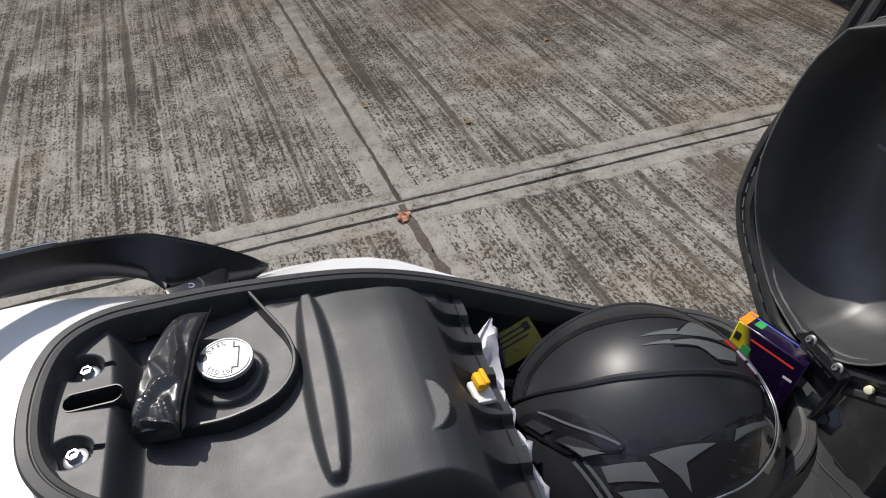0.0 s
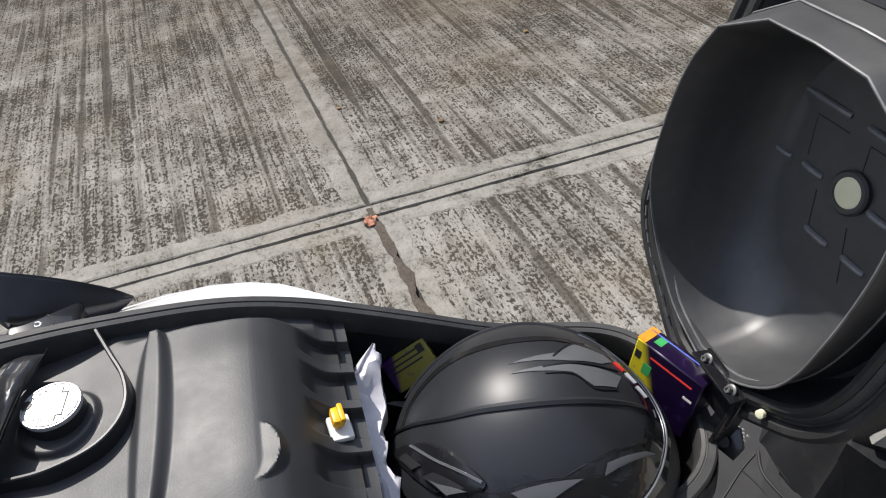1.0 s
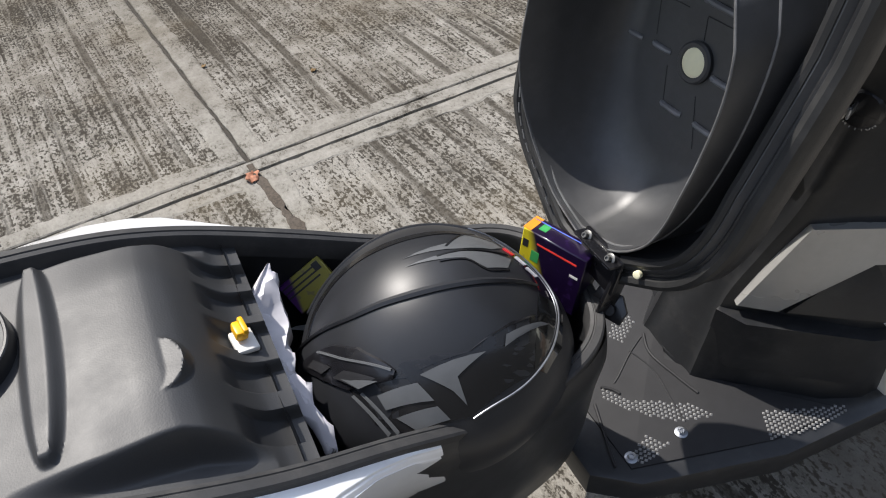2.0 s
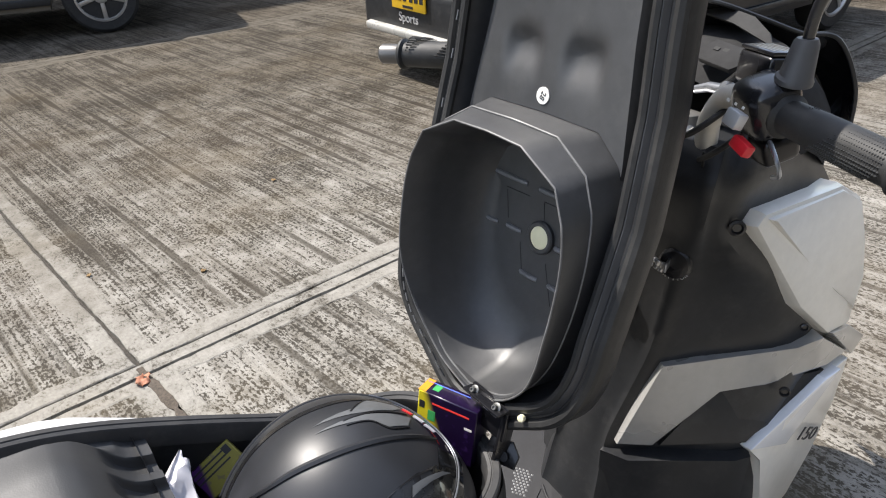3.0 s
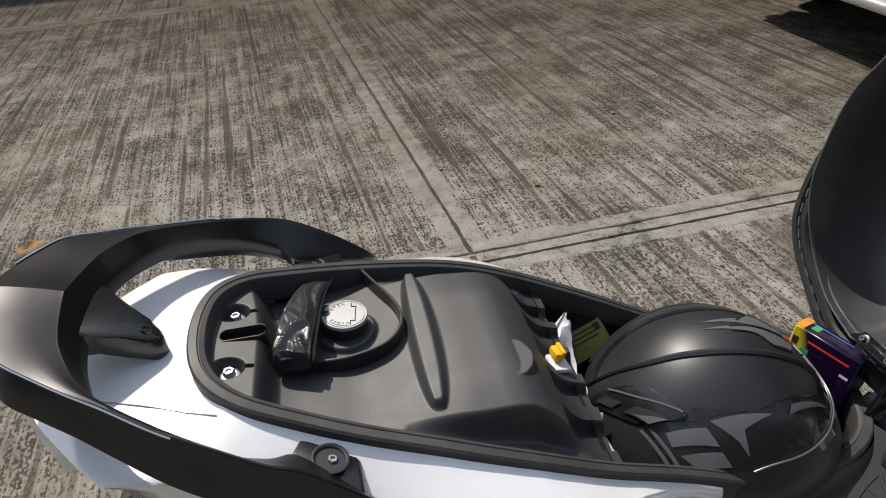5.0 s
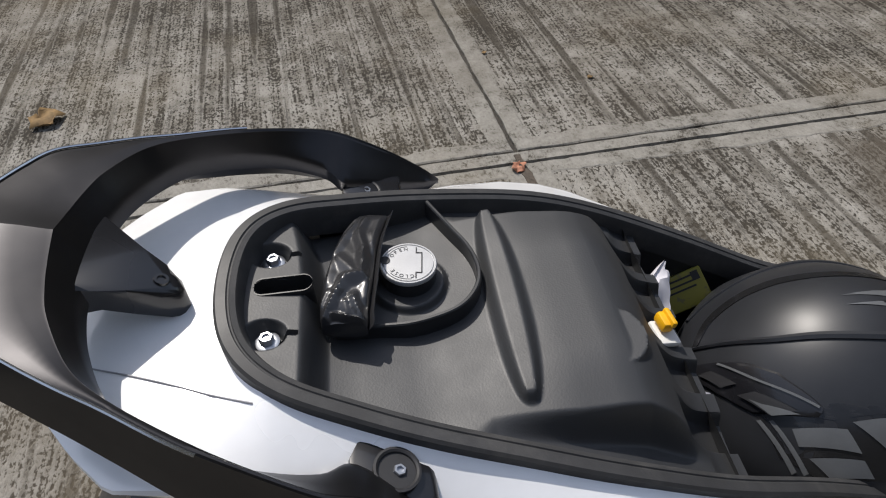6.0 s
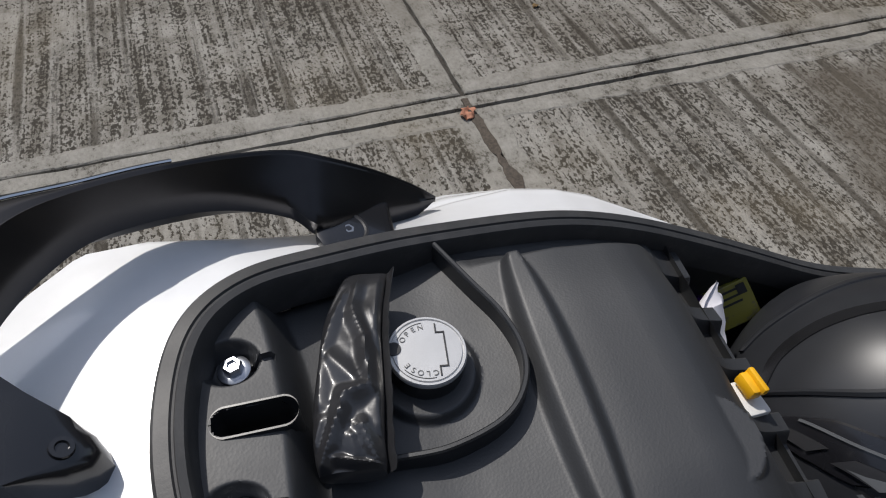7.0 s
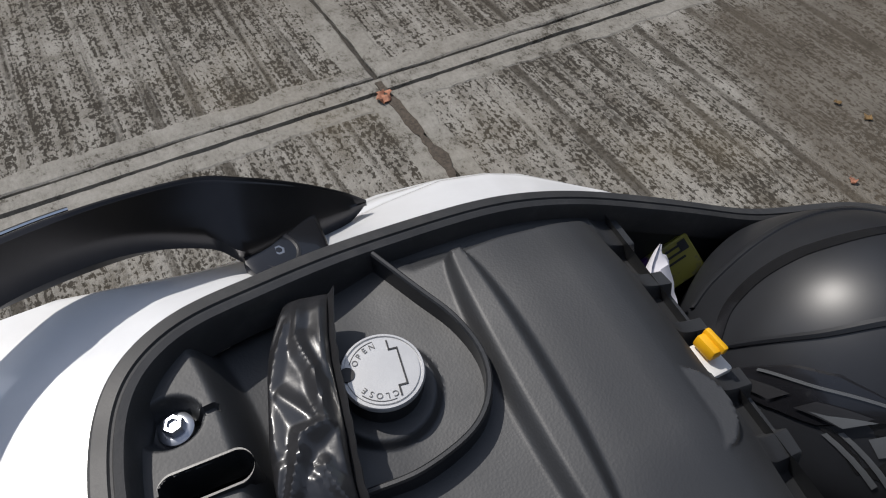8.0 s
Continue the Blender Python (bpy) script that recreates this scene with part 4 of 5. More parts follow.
helmet_patch([(-0.124, 0.008), (-0.117, 0.004), (-0.107, -0.019), (-0.116, -0.014)], 0.0052, M_INK, "vent_slot", vent)
helmet_strip([(-0.112, 0.006), (-0.095, -0.026), (-0.066, -0.062)], 0.0016, 0.0050, M_DECAL, "vent_lip", vent)
for pts in ([(-0.104, -0.050), (-0.1015, -0.051), (-0.086, -0.092), (-0.089, -0.092)], [(-0.097, -0.055), (-0.0945, -0.056), (-0.079, -0.096), (-0.082, -0.096)], [(-0.085, -0.067), (-0.052, -0.081), (-0.045, -0.097), (-0.083, -0.079)],
            [(-0.048, -0.078), (0.011, -0.087), (-0.020, -0.092), (-0.021, -0.111), (-0.028, -0.099)], [(-0.078, -0.088), (-0.044, -0.101), (-0.038, -0.112), (-0.066, -0.104)], [(0.035, -0.080), (0.077, -0.071), (0.088, -0.071), (0.029, -0.088)]):
    helmet_patch(pts, 0.0012, M_DECAL, "flank_decal", shell)
rimline = [over_helmet(q.x, q.y, 0.0016) for q in spline([(0.070, 0.055, 0), (0.095, 0.033, 0), (0.114, 0.002, 0), (0.118, -0.030, 0), (0.107, -0.058, 0), (0.082, -0.087, 0), (0.053, -0.106, 0), (0.022, -0.116, 0), (-0.020, -0.119, 0)], 6)]
part("visor_trim", tube(rimline, 0.0010, 8), M_STEEL, shell, "clear bright visor trim")
helmet_patch([(0.085, 0.040), (0.112, 0.002), (0.116, -0.030), (0.105, -0.058), (0.080, -0.086), (0.050, -0.105), (0.062, -0.108), (0.092, -0.088), (0.118, -0.052), (0.128, -0.020), (0.122, 0.020), (0.100, 0.048)], 0.0005, M_VISOR, "visor_edge", shell)
for x, y, m_ in ((0.092, 0.010, M_RED), (0.099, -0.001, M_PAPER), (0.104, -0.014, M_PAPER)):
    helmet_strip([(x - 0.003, y + 0.005), (x + 0.003, y - 0.004)], 0.006, 0.0014, m_, "maker_mark", shell)
# ---- things in the bucket ----
def carton(name, m, size, near, far, label):
    """A printed cardboard box: one end pale yellow, the rest violet, with plain bars for the print."""
    n = Nodes(name + "_print")
    c = n.coords(output="Generated")
    sep = n.add("ShaderNodeSeparateXYZ")
    n.link(c, sep.inputs[0])
    col = n.ramp(sep.outputs[0], [(0.0, far), (0.20, far), (0.26, near), (1.0, near)])
    spots = n.noise(n.coords(), 90, 2)
    col = n.mix(n.ramp(spots, [(0.60, (0,)), (0.66, (0.35,))]), col, (0.05, 0.02, 0.12))
    mat = n.set(Base_Color=col, Roughness=0.3, Coat_Weight=0.3)
    ob = empty(name, m.translation, label, "carton")
    part("carton_body", box(size, m, 0.0012, 1), mat, ob)
    return ob


M_STRIPE_RED = surface("red_print", (0.70, 0.05, 0.04), 0.35)
M_STRIPE_BLUE = surface("blue_print", (0.10, 0.16, 0.60), 0.35)
M_STRIPE_GREEN = surface("green_print", (0.05, 0.35, 0.10), 0.35)
M_STRIPE_ORANGE = surface("orange_print", (0.85, 0.30, 0.03), 0.35)
box_way = Vector((0.030, -0.078, -0.012))
bm_m = frame_at(Vector((0.333, 0.002, 0.603)), box_way, (0.16, 0.02, 1))
product = carton("product_carton", bm_m, (0.080, 0.028, 0.080), (0.009, 0.003, 0.024), (0.62, 0.52, 0.02), "violet and yellow printed carton standing beside the helmet")
sx, sy, sz = 0.040, 0.014, 0.040
for at, size, m_ in (((0.0, 0.008, sz), (0.078, 0.0016, 0.0006), M_STRIPE_BLUE), ((-0.036, 0.0, sz), (0.010, 0.026, 0.0006), M_STRIPE_ORANGE), ((-0.022, 0.001, sz), (0.009, 0.012, 0.0007), M_STRIPE_GREEN)):
    part("print_bar", box(size, bm_m @ Matrix.Translation(at)), m_, product, smooth=False)
for at, size, m_ in (((0.005, -sy, 0.028), (0.050, 0.0006, 0.0022), M_STRIPE_RED), ((0.030, -sy, 0.012), (0.010, 0.0006, 0.003), M_WHITE_PLASTIC), ((-0.020, -sy, 0.010), (0.010, 0.0006, 0.014), M_STRIPE_GREEN), ((-0.034, -sy, 0.022), (0.007, 0.0006, 0.010), M_INK)):
    part("print_bar", box(size, bm_m @ Matrix.Translation(at)), m_, product, smooth=False)
b2 = frame_at(Vector((0.086, 0.116, 0.600)), (0.95, 0.36, 0.12), (-0.25, -0.75, 0.60))
flyer = carton("flat_carton", b2, (0.056, 0.040, 0.010), (0.24, 0.22, 0.04), (0.05, 0.01, 0.10), "small yellow and violet carton leaning in the bucket")
part("print_bar", box((0.008, 0.010, 0.0006), b2 @ Matrix.Translation((0.020, 0.012, 0.0052))), M_INK, flyer, smooth=False)
for k in range(3):
    part("print_bar", box((0.045, 0.002, 0.0006), b2 @ Matrix.Translation((-0.005, 0.014 - 0.006 * k, 0.0052))), M_INK, flyer, smooth=False)

# crumpled paper at the back wall of the bucket
paper_line = spline([(0.050, 0.104, 0.664), (0.034, 0.076, 0.660), (0.024, 0.045, 0.650), (0.022, 0.018, 0.655), (0.026, -0.020, 0.650), (0.032, -0.058, 0.634), (0.040, -0.090, 0.610)], 6)
bm = bmesh.new()
rows = []
for i, p in enumerate(paper_line):
    t = i / (len(paper_line) - 1)
    w = along([(0, 0.008), (0.10, 0.036), (0.30, 0.074), (0.45, 0.056), (0.6, 0.030), (0.8, 0.018), (1, 0.010)], t)
    row = []
    for k in range(7):
        u = k / 6 - 0.5
        fold = 0.010 * noise.noise((p.y * 40, u * 5, 1.0)) + 0.0035 * noise.noise((p.y * 110, u * 12, 4.0))
        row.append(bm.verts.new((p.x + u * w * 0.75 + fold, p.y + fold * 0.4, p.z - abs(u) * w * 0.35 - (u + 0.5) * w * 0.3 + fold)))
    rows.append(row)
for a, b in zip(rows, rows[1:]):
    for k in range(6):
        bm.faces.new((a[k], a[k + 1], b[k + 1], b[k]))
paper = part("crumpled_paper", bm, M_PAPER)
paper.modifiers.new("thickness", "SOLIDIFY").thickness = 0.0006
tagged(paper, "crumpled white printed paper tucked beside the helmet", "paper")

# yellow latch tab on a white base
latch = part("latch_base", box((0.020, 0.026, 0.006), pose(0.004, -0.005, 0.6925, 0, 14, 6), 0.002), M_WHITE_PLASTIC, scooter, "white latch base")
part("latch_tab", box((0.011, 0.017, 0.010), pose(0.004, 0.000, 0.7025, 0, 14, 6), 0.0025), M_YELLOW, latch, "yellow plastic latch tab")
part("latch_tab_fold", box((0.005, 0.019, 0.007), pose(0.008, 0.000, 0.7065, 0, 14, 6), 0.0018), M_YELLOW, latch)

# ---- document pouch on the tray ----
bag_n = Nodes("clear_black_film")
v = bag_n.coords()
bag_n.bump(bag_n.noise(v, 190, 4), 0.07, 0.002, bag_n.bump(bag_n.noise(v, 60, 2), 0.12, 0.003))
M_FILM = bag_n.set(Base_Color=(0.022, 0.022, 0.024), Roughness=0.36, Coat_Weight=0.5, Coat_Roughness=0.12)
bag_line = spline([(-0.2295, 0.093, 0.774), (-0.2425, 0.058, 0.778), (-0.2495, 0.022, 0.780), (-0.2550, -0.010, 0.778), (-0.2560, -0.028, 0.773)], 26)


# creases of the film: start and end along and across the roll (0 to 1), height
CREASES = [(0.03, 0.60, 0.20, 0.55, 0.50), (0.20, 0.55, 0.35, 0.27, 0.55), (0.35, 0.27, 0.56, 0.20, 0.60), (0.57, 0.20, 0.60, 0.55, 0.65), (0.60, 0.55, 0.68, 0.62, 0.60), (0.68, 0.62, 0.94, 0.92, 0.60),
           (0.15, 0.78, 0.40, 0.94, 0.45), (0.42, 0.84, 0.57, 0.32, 0.35), (0.90, 0.72, 0.96, 0.12, 0.50), (0.73, 0.30, 0.92, 0.12, 0.45), (0.05, 0.15, 0.30, 0.10, 0.35), (0.22, 0.20, 0.34, 0.05, 0.30),
           (0.44, 0.95, 0.62, 0.90, 0.30), (0.70, 0.88, 0.80, 0.97, 0.35), (0.78, 0.45, 0.88, 0.42, 0.30), (0.10, 0.90, 0.20, 0.97, 0.30), (0.62, 0.08, 0.72, 0.05, 0.30)]


def film_fold(t, u):
    """Relief of the crumpled film at a place along the roll and across it: a sharp tent over each crease."""
    out = 0.14 * noise.noise((t * 4.0, u * 1.6, 3.0)) + 0.07 * noise.noise((t * 11.0, u * 4.0, 6.0))
    high = 0.0
    for t0, u0, t1, u1, d in CREASES:
        w = min(1.0, max(0.0, ((t - t0) * (t1 - t0) * 9 + (u - u0) * (u1 - u0)) / ((t1 - t0) ** 2 * 9 + (u1 - u0) ** 2)))
        away = math.hypot((t - t0 - (t1 - t0) * w) * 3, u - u0 - (u1 - u0) * w)
        high = max(high, d * max(0.0, 1 - away / 0.19) ** 1.1)
    return out + high - 0.15


rings = []
for i, p in enumerate(bag_line):
    t = i / (len(bag_line) - 1)
    d = Vector((-0.02, -0.124, 0)).normalized()
    side = Vector((-d.y, d.x, 0))
    wide = along([(0, 0.0120), (0.25, 0.0160), (0.6, 0.0182), (0.9, 0.0175), (1, 0.0165)], t)
    tall = along([(0, 0.002), (0.10, 0.008), (0.5, 0.012), (0.85, 0.014), (1, 0.012)], t)
    ring = []
    for k in range(72):
        a = 2 * math.pi * k / 72
        ca, sa = math.cos(a), math.sin(a)
        fold = film_fold(t, 0.5 - 0.5 * ca) if sa > 0 else 0.0
        up = (abs(sa) ** 0.45) * (1 if sa > 0 else -0.7)
        ring.append(p + side * wide * ca + Vector((0, 0, tall * (0.80 * up + 0.75 * fold * min(1, max(0, sa) * 2.5)))))
    rings.append(ring)
bag = part("document_pouch", loft(rings), M_FILM)
tagged(bag, "crinkled black plastic film pouch lying on the tray", "plastic pouch")
seam = []
for i, r in enumerate(rings):
    q = r[0]
    w1, w2 = 0.0035 * noise.noise((q.y * 60, 2, 1)), 0.004 * noise.noise((q.y * 95, 5, 3))
    seam.append([q + Vector((-0.001, 0, -0.0003)), q + Vector((0.0022 + w1 * 0.5, 0, 0.003 + w1)), q + Vector((0.0042 + w2 * 0.4, 0, 0.0055 + w2)), q + Vector((0.0045 + w2 * 0.4, 0, 0.0052 + w2)), q + Vector((0.0026 + w1 * 0.5, 0, 0.0024 + w1)), q + Vector((-0.001, 0, -0.0008))])
part("pouch_seam", loft(seam), M_FILM, bag)

# ---- leg shield and front ----
# height, then plan points of the right half: middle, column edge, outer rear edge, flank, nose
LEG = [(0.22, (0.57, 0, 0.58, 0.065, 0.765, 0.218, 0.95, 0.19, 1.02)), (0.27, (0.585, 0, 0.592, 0.06, 0.775, 0.215, 0.96, 0.195, 1.03)), (0.34, (0.60, 0, 0.605, 0.055, 0.79, 0.212, 0.97, 0.20, 1.04)),
       (0.42, (0.615, 0, 0.622, 0.05, 0.80, 0.205, 0.985, 0.20, 1.06)), (0.50, (0.635, 0, 0.65, 0.06, 0.83, 0.205, 1.02, 0.19, 1.09)), (0.58, (0.65, 0, 0.665, 0.075, 0.86, 0.20, 1.0, 0.19, 1.08)),
       (0.66, (0.655, 0, 0.665, 0.085, 0.82, 0.195, 0.965, 0.19, 1.05)), (0.74, (0.645, 0, 0.655, 0.10, 0.74, 0.178, 0.935, 0.18, 1.02)), (0.80, (0.63, 0, 0.638, 0.12, 0.69, 0.152, 0.89, 0.172, 0.98)),
       (0.86, (0.62, 0, 0.628, 0.13, 0.68, 0.165, 0.85, 0.15, 0.93)), (0.90, (0.645, 0, 0.655, 0.12, 0.70, 0.15, 0.83, 0.12, 0.90))]
rings = []
for z, q in LEG:
    q = (*q[:5], q[5] * 0.93, q[6], q[7] * 0.86, q[8])
    h = [Vector((q[0], 0, z)), Vector((q[0] + (q[2] - q[0]) * 0.6, -q[3] * 0.7, z)), Vector((q[2], -q[3], z)), Vector(((q[2] * 0.7 + q[4] * 0.3), -(q[3] * 0.7 + q[5] * 0.3), z)), Vector((q[4], -q[5], z)), Vector((q[6], -q[7], z)), Vector((q[8], -0.03, z))]
    rings.append(h + [Vector((p.x, -p.y, p.z)) for p in reversed(h[1:])])
cols = [spline([r[j] for r in rings], 4) for j in range(len(rings[0]))]
rings = [spline([c[i] for c in cols], 3, closed=True) for i in range(len(cols[0]))]
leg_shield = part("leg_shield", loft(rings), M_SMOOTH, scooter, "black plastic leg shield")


def panel(name, pts, material, parent, out=0.006, deep=0.012, bevel=0.002, label=""):
    """A cover plate over the given corners, set proud of what lies under it."""
    v = [Vector(p) for p in pts]
    nrm = Vector((0, 0, 0))
    for a, b in zip(v, v[1:] + v[:1]):
        nrm += a.cross(b)
    nrm.normalize()
    if nrm.dot(Vector((-0.6, -0.8, 0.2))) < 0:
        nrm = -nrm
    bm = bmesh.new()
    top = [bm.verts.new(p + nrm * out) for p in v]
    low = [bm.verts.new(p - nrm * deep) for p in v]
    lid = bm.faces.new(top)
    bm.faces.new(low[::-1])
    for i in range(len(v)):
        j = (i + 1) % len(v)
        bm.faces.new((low[i], low[j], top[j], top[i]))
    bmesh.ops.bevel(bm, geom=lid.edges[:], offset=bevel, segments=2, affect="EDGES", profile=0.5)
    bmesh.ops.triangulate(bm, faces=[f for f in bm.faces if len(f.verts) > 4], quad_method="BEAUTY", ngon_method="BEAUTY")
    return part(name, bm, material, parent, label)


M_FAIR = surface("pale_silver_paint", (0.80, 0.775, 0.71), 0.34, vary=0.04, coat=0.5, rough_vary=0.05)
for s in (1, -1):
    def mir(pts):
        return [(x, s * y, z) for x, y, z in pts]

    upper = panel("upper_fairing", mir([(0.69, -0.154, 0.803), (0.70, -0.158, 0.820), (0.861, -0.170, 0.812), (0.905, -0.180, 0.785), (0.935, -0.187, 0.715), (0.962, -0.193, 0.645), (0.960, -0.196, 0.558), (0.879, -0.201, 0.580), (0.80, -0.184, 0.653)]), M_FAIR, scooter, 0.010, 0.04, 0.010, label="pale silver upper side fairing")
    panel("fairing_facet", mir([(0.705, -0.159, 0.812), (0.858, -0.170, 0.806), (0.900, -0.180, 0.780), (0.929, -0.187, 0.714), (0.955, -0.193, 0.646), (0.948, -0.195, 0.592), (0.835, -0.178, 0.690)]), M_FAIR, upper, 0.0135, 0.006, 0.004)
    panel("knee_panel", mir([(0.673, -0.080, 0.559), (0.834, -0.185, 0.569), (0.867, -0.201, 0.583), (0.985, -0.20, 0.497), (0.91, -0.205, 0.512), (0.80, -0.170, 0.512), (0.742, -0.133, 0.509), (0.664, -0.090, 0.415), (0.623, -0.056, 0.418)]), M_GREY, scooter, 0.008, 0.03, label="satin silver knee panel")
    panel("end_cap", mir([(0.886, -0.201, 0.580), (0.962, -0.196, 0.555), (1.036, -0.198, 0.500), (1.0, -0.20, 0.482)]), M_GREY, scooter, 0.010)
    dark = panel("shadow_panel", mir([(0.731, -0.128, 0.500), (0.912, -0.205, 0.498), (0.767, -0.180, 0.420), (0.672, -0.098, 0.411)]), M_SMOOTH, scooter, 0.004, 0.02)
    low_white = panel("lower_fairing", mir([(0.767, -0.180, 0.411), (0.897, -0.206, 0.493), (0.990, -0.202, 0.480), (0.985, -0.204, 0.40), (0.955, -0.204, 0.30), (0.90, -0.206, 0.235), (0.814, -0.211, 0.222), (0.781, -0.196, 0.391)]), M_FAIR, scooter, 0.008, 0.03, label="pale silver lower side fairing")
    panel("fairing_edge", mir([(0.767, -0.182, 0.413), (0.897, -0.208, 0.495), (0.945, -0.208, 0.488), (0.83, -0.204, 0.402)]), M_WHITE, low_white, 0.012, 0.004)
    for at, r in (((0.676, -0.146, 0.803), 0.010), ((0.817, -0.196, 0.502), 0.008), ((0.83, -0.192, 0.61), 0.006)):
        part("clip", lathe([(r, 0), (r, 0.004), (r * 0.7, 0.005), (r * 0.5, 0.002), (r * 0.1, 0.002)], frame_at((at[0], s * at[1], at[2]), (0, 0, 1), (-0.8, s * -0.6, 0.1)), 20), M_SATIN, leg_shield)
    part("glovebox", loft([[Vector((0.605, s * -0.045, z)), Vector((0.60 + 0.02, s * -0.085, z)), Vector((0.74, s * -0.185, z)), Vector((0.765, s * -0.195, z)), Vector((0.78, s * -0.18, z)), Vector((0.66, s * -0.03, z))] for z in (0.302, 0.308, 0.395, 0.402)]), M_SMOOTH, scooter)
lettering("150", 0.034, frame_at((0.899, -0.2165, 0.378), (0.844, 0, -0.537), (0, -1, 0)) @ Matrix(((1.75, 0.25, 0, 0), (0, 1, 0, 0), (0, 0, 1, 0), (0, 0, 0, 1))), M_INK, low_white, "lettering", 0.0006)

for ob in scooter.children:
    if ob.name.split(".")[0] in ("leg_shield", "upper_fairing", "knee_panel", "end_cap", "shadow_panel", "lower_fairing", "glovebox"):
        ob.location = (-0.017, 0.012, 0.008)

# ignition lock with key tag
lock = part("ignition_lock", lathe([(0.021, 0), (0.021, 0.006), (0.018, 0.009), (0.008, 0.010), (0.001, 0.010)], frame_at((0.652, -0.091, 0.739), (0, 1, 0), (-0.95, -0.25, 0.1)), 28), M_SATIN, leg_shield, "black ignition lock")
part("key", box((0.020, 0.003, 0.012), pose(0.634, -0.090, 0.742, 0, 0, 20), 0.001), M_STEEL, lock)
for k in range(9):
    part("key_chain_link", box((0.007, 0.0062, 0.008), pose(0.629 - 0.001 * (k % 2), -0.088 + 0.0068 * k, 0.743 + 0.0012 * k, 25 * k, 10, 35 * k), 0.0018), M_ALLOY, lock)
    part("key_chain_link", box((0.006, 0.0055, 0.006), pose(0.629, -0.085 + 0.0068 * k, 0.735 + 0.0012 * k, 15 * k, 30, 20 * k), 0.0018), M_ALLOY, lock)
for k, ch in enumerate("IGNITION"):
    ang = radians(-150 + 17 * k)
    m = frame_at((0.652, -0.091, 0.739), (0, -1, 0), (-0.95, -0.25, 0.1)) @ pose(0.0195 * math.cos(ang), 0.0195 * math.sin(ang), 0.0075, 0, 0, math.degrees(ang) + 90)
    lettering(ch, 0.0062, m, M_WHITE_PLASTIC, lock, "letter", 0.0001)
part("bag_hook", box((0.012, 0.05, 0.030), pose(0.652, -0.012, 0.640), 0.006), M_SMOOTH, leg_shield)

# floorboard with its mat
floor_outline = [(0.345, 0.10), (0.40, 0.145), (0.60, 0.205), (0.80, 0.222), (0.80, -0.222), (0.60, -0.205), (0.40, -0.145), (0.345, -0.10)]
floorboard = part("floorboard", prism(floor_outline, 0.05, Matrix.Translation((0, 0, 0.220)), 0.008), M_SMOOTH, scooter, "dark grey moulded floorboard")
mat_outline = [(0.40, 0.12), (0.60, 0.18), (0.72, 0.19), (0.60, 0.07), (0.555, 0.0), (0.60, -0.07), (0.72, -0.19), (0.60, -0.18), (0.40, -0.12)]
M_MAT = surface("dark_grey_rubber_mat", (0.024, 0.024, 0.026), 0.62, vary=0.1, bump=0.1, bump_scale=400, spec=0.3)
floor_mat = part("floor_mat", prism(mat_outline, 0.005, Matrix.Translation((0, 0, 0.2685)), 0.001), M_MAT, floorboard, "dark grey rubber mat panel")
fields = [[(0.554, 0.115), (0.564, 0.081), (0.520, 0.055), (0.509, 0.077)], [(0.442, 0.004), (0.460, -0.031), (0.504, -0.059), (0.541, -0.081), (0.557, -0.114), (0.505, -0.095), (0.472, -0.067), (0.447, -0.037), (0.431, -0.006)],
          [(0.449, -0.090), (0.470, -0.117), (0.416, -0.123), (0.404, -0.106)], [(0.615, -0.138), (0.733, -0.192), (0.685, -0.200), (0.592, -0.178)]]


def inside(x, y, poly):
    hit = False
    for (x1, y1), (x2, y2) in zip(poly, poly[1:] + poly[:1]):
        if (y1 > y) != (y2 > y) and x < (x2 - x1) * (y - y1) / (y2 - y1) + x1:
            hit = not hit
    return hit


M_STUD = surface("worn_rubber_studs", (0.26, 0.26, 0.26), 0.35, vary=0.2)
verts, faces = [], []
for i in range(-60, 60):
    for j in range(-60, 60):
        x, y = 0.56 + 0.0066 * i + 0.0033 * (j % 2), 0.0057 * j
        if any(inside(x, y, f) for f in fields):
            b = len(verts)
            verts += [(x - 0.0031, y, 0.2735), (x, y - 0.0027, 0.2735), (x + 0.0031, y, 0.2735), (x, y + 0.0027, 0.2735), (x, y, 0.2758)]
            faces += [(b, b + 1, b + 4), (b + 1, b + 2, b + 4), (b + 2, b + 3, b + 4), (b + 3, b, b + 4)]
me = bpy.data.meshes.new("mat_studs")
me.from_pydata(verts, [], faces)
bm = bmesh.new()
bm.from_mesh(me)
tagged(part("mat_studs", bm, M_STUD, floor_mat, "small raised rubber studs", smooth=False), kind="stuff")
for line in ([(0.518, 0.037), (0.528, -0.010), (0.517, -0.065), (0.511, -0.099)], [(0.462, 0.001), (0.477, 0.009), (0.516, 0.033), (0.551, 0.050)]):
    part("mat_groove", tube(spline([(x, y, 0.2737) for x, y in line], 5), 0.0014, 6), M_INK, floor_mat)
for line in ([(0.440, 0.005), (0.452, -0.006), (0.458, -0.018)], [(0.415, -0.015), (0.395, -0.07), (0.382, -0.108)], [(0.558, 0.053), (0.543, 0.018), (0.550, -0.033), (0.558, -0.072)], [(0.579, 0.056), (0.569, 0.013), (0.582, -0.040), (0.633, -0.069)]):
    part("mat_lip", tube(spline([(x, y, 0.2742) for x, y in line], 6), 0.0024, 8), M_MAT, floor_mat)
for x, y in ((0.494, -0.110), (0.409, -0.107), (0.494, 0.110)):
    bolt((x, y, 0.2735), 0.0055, floorboard)

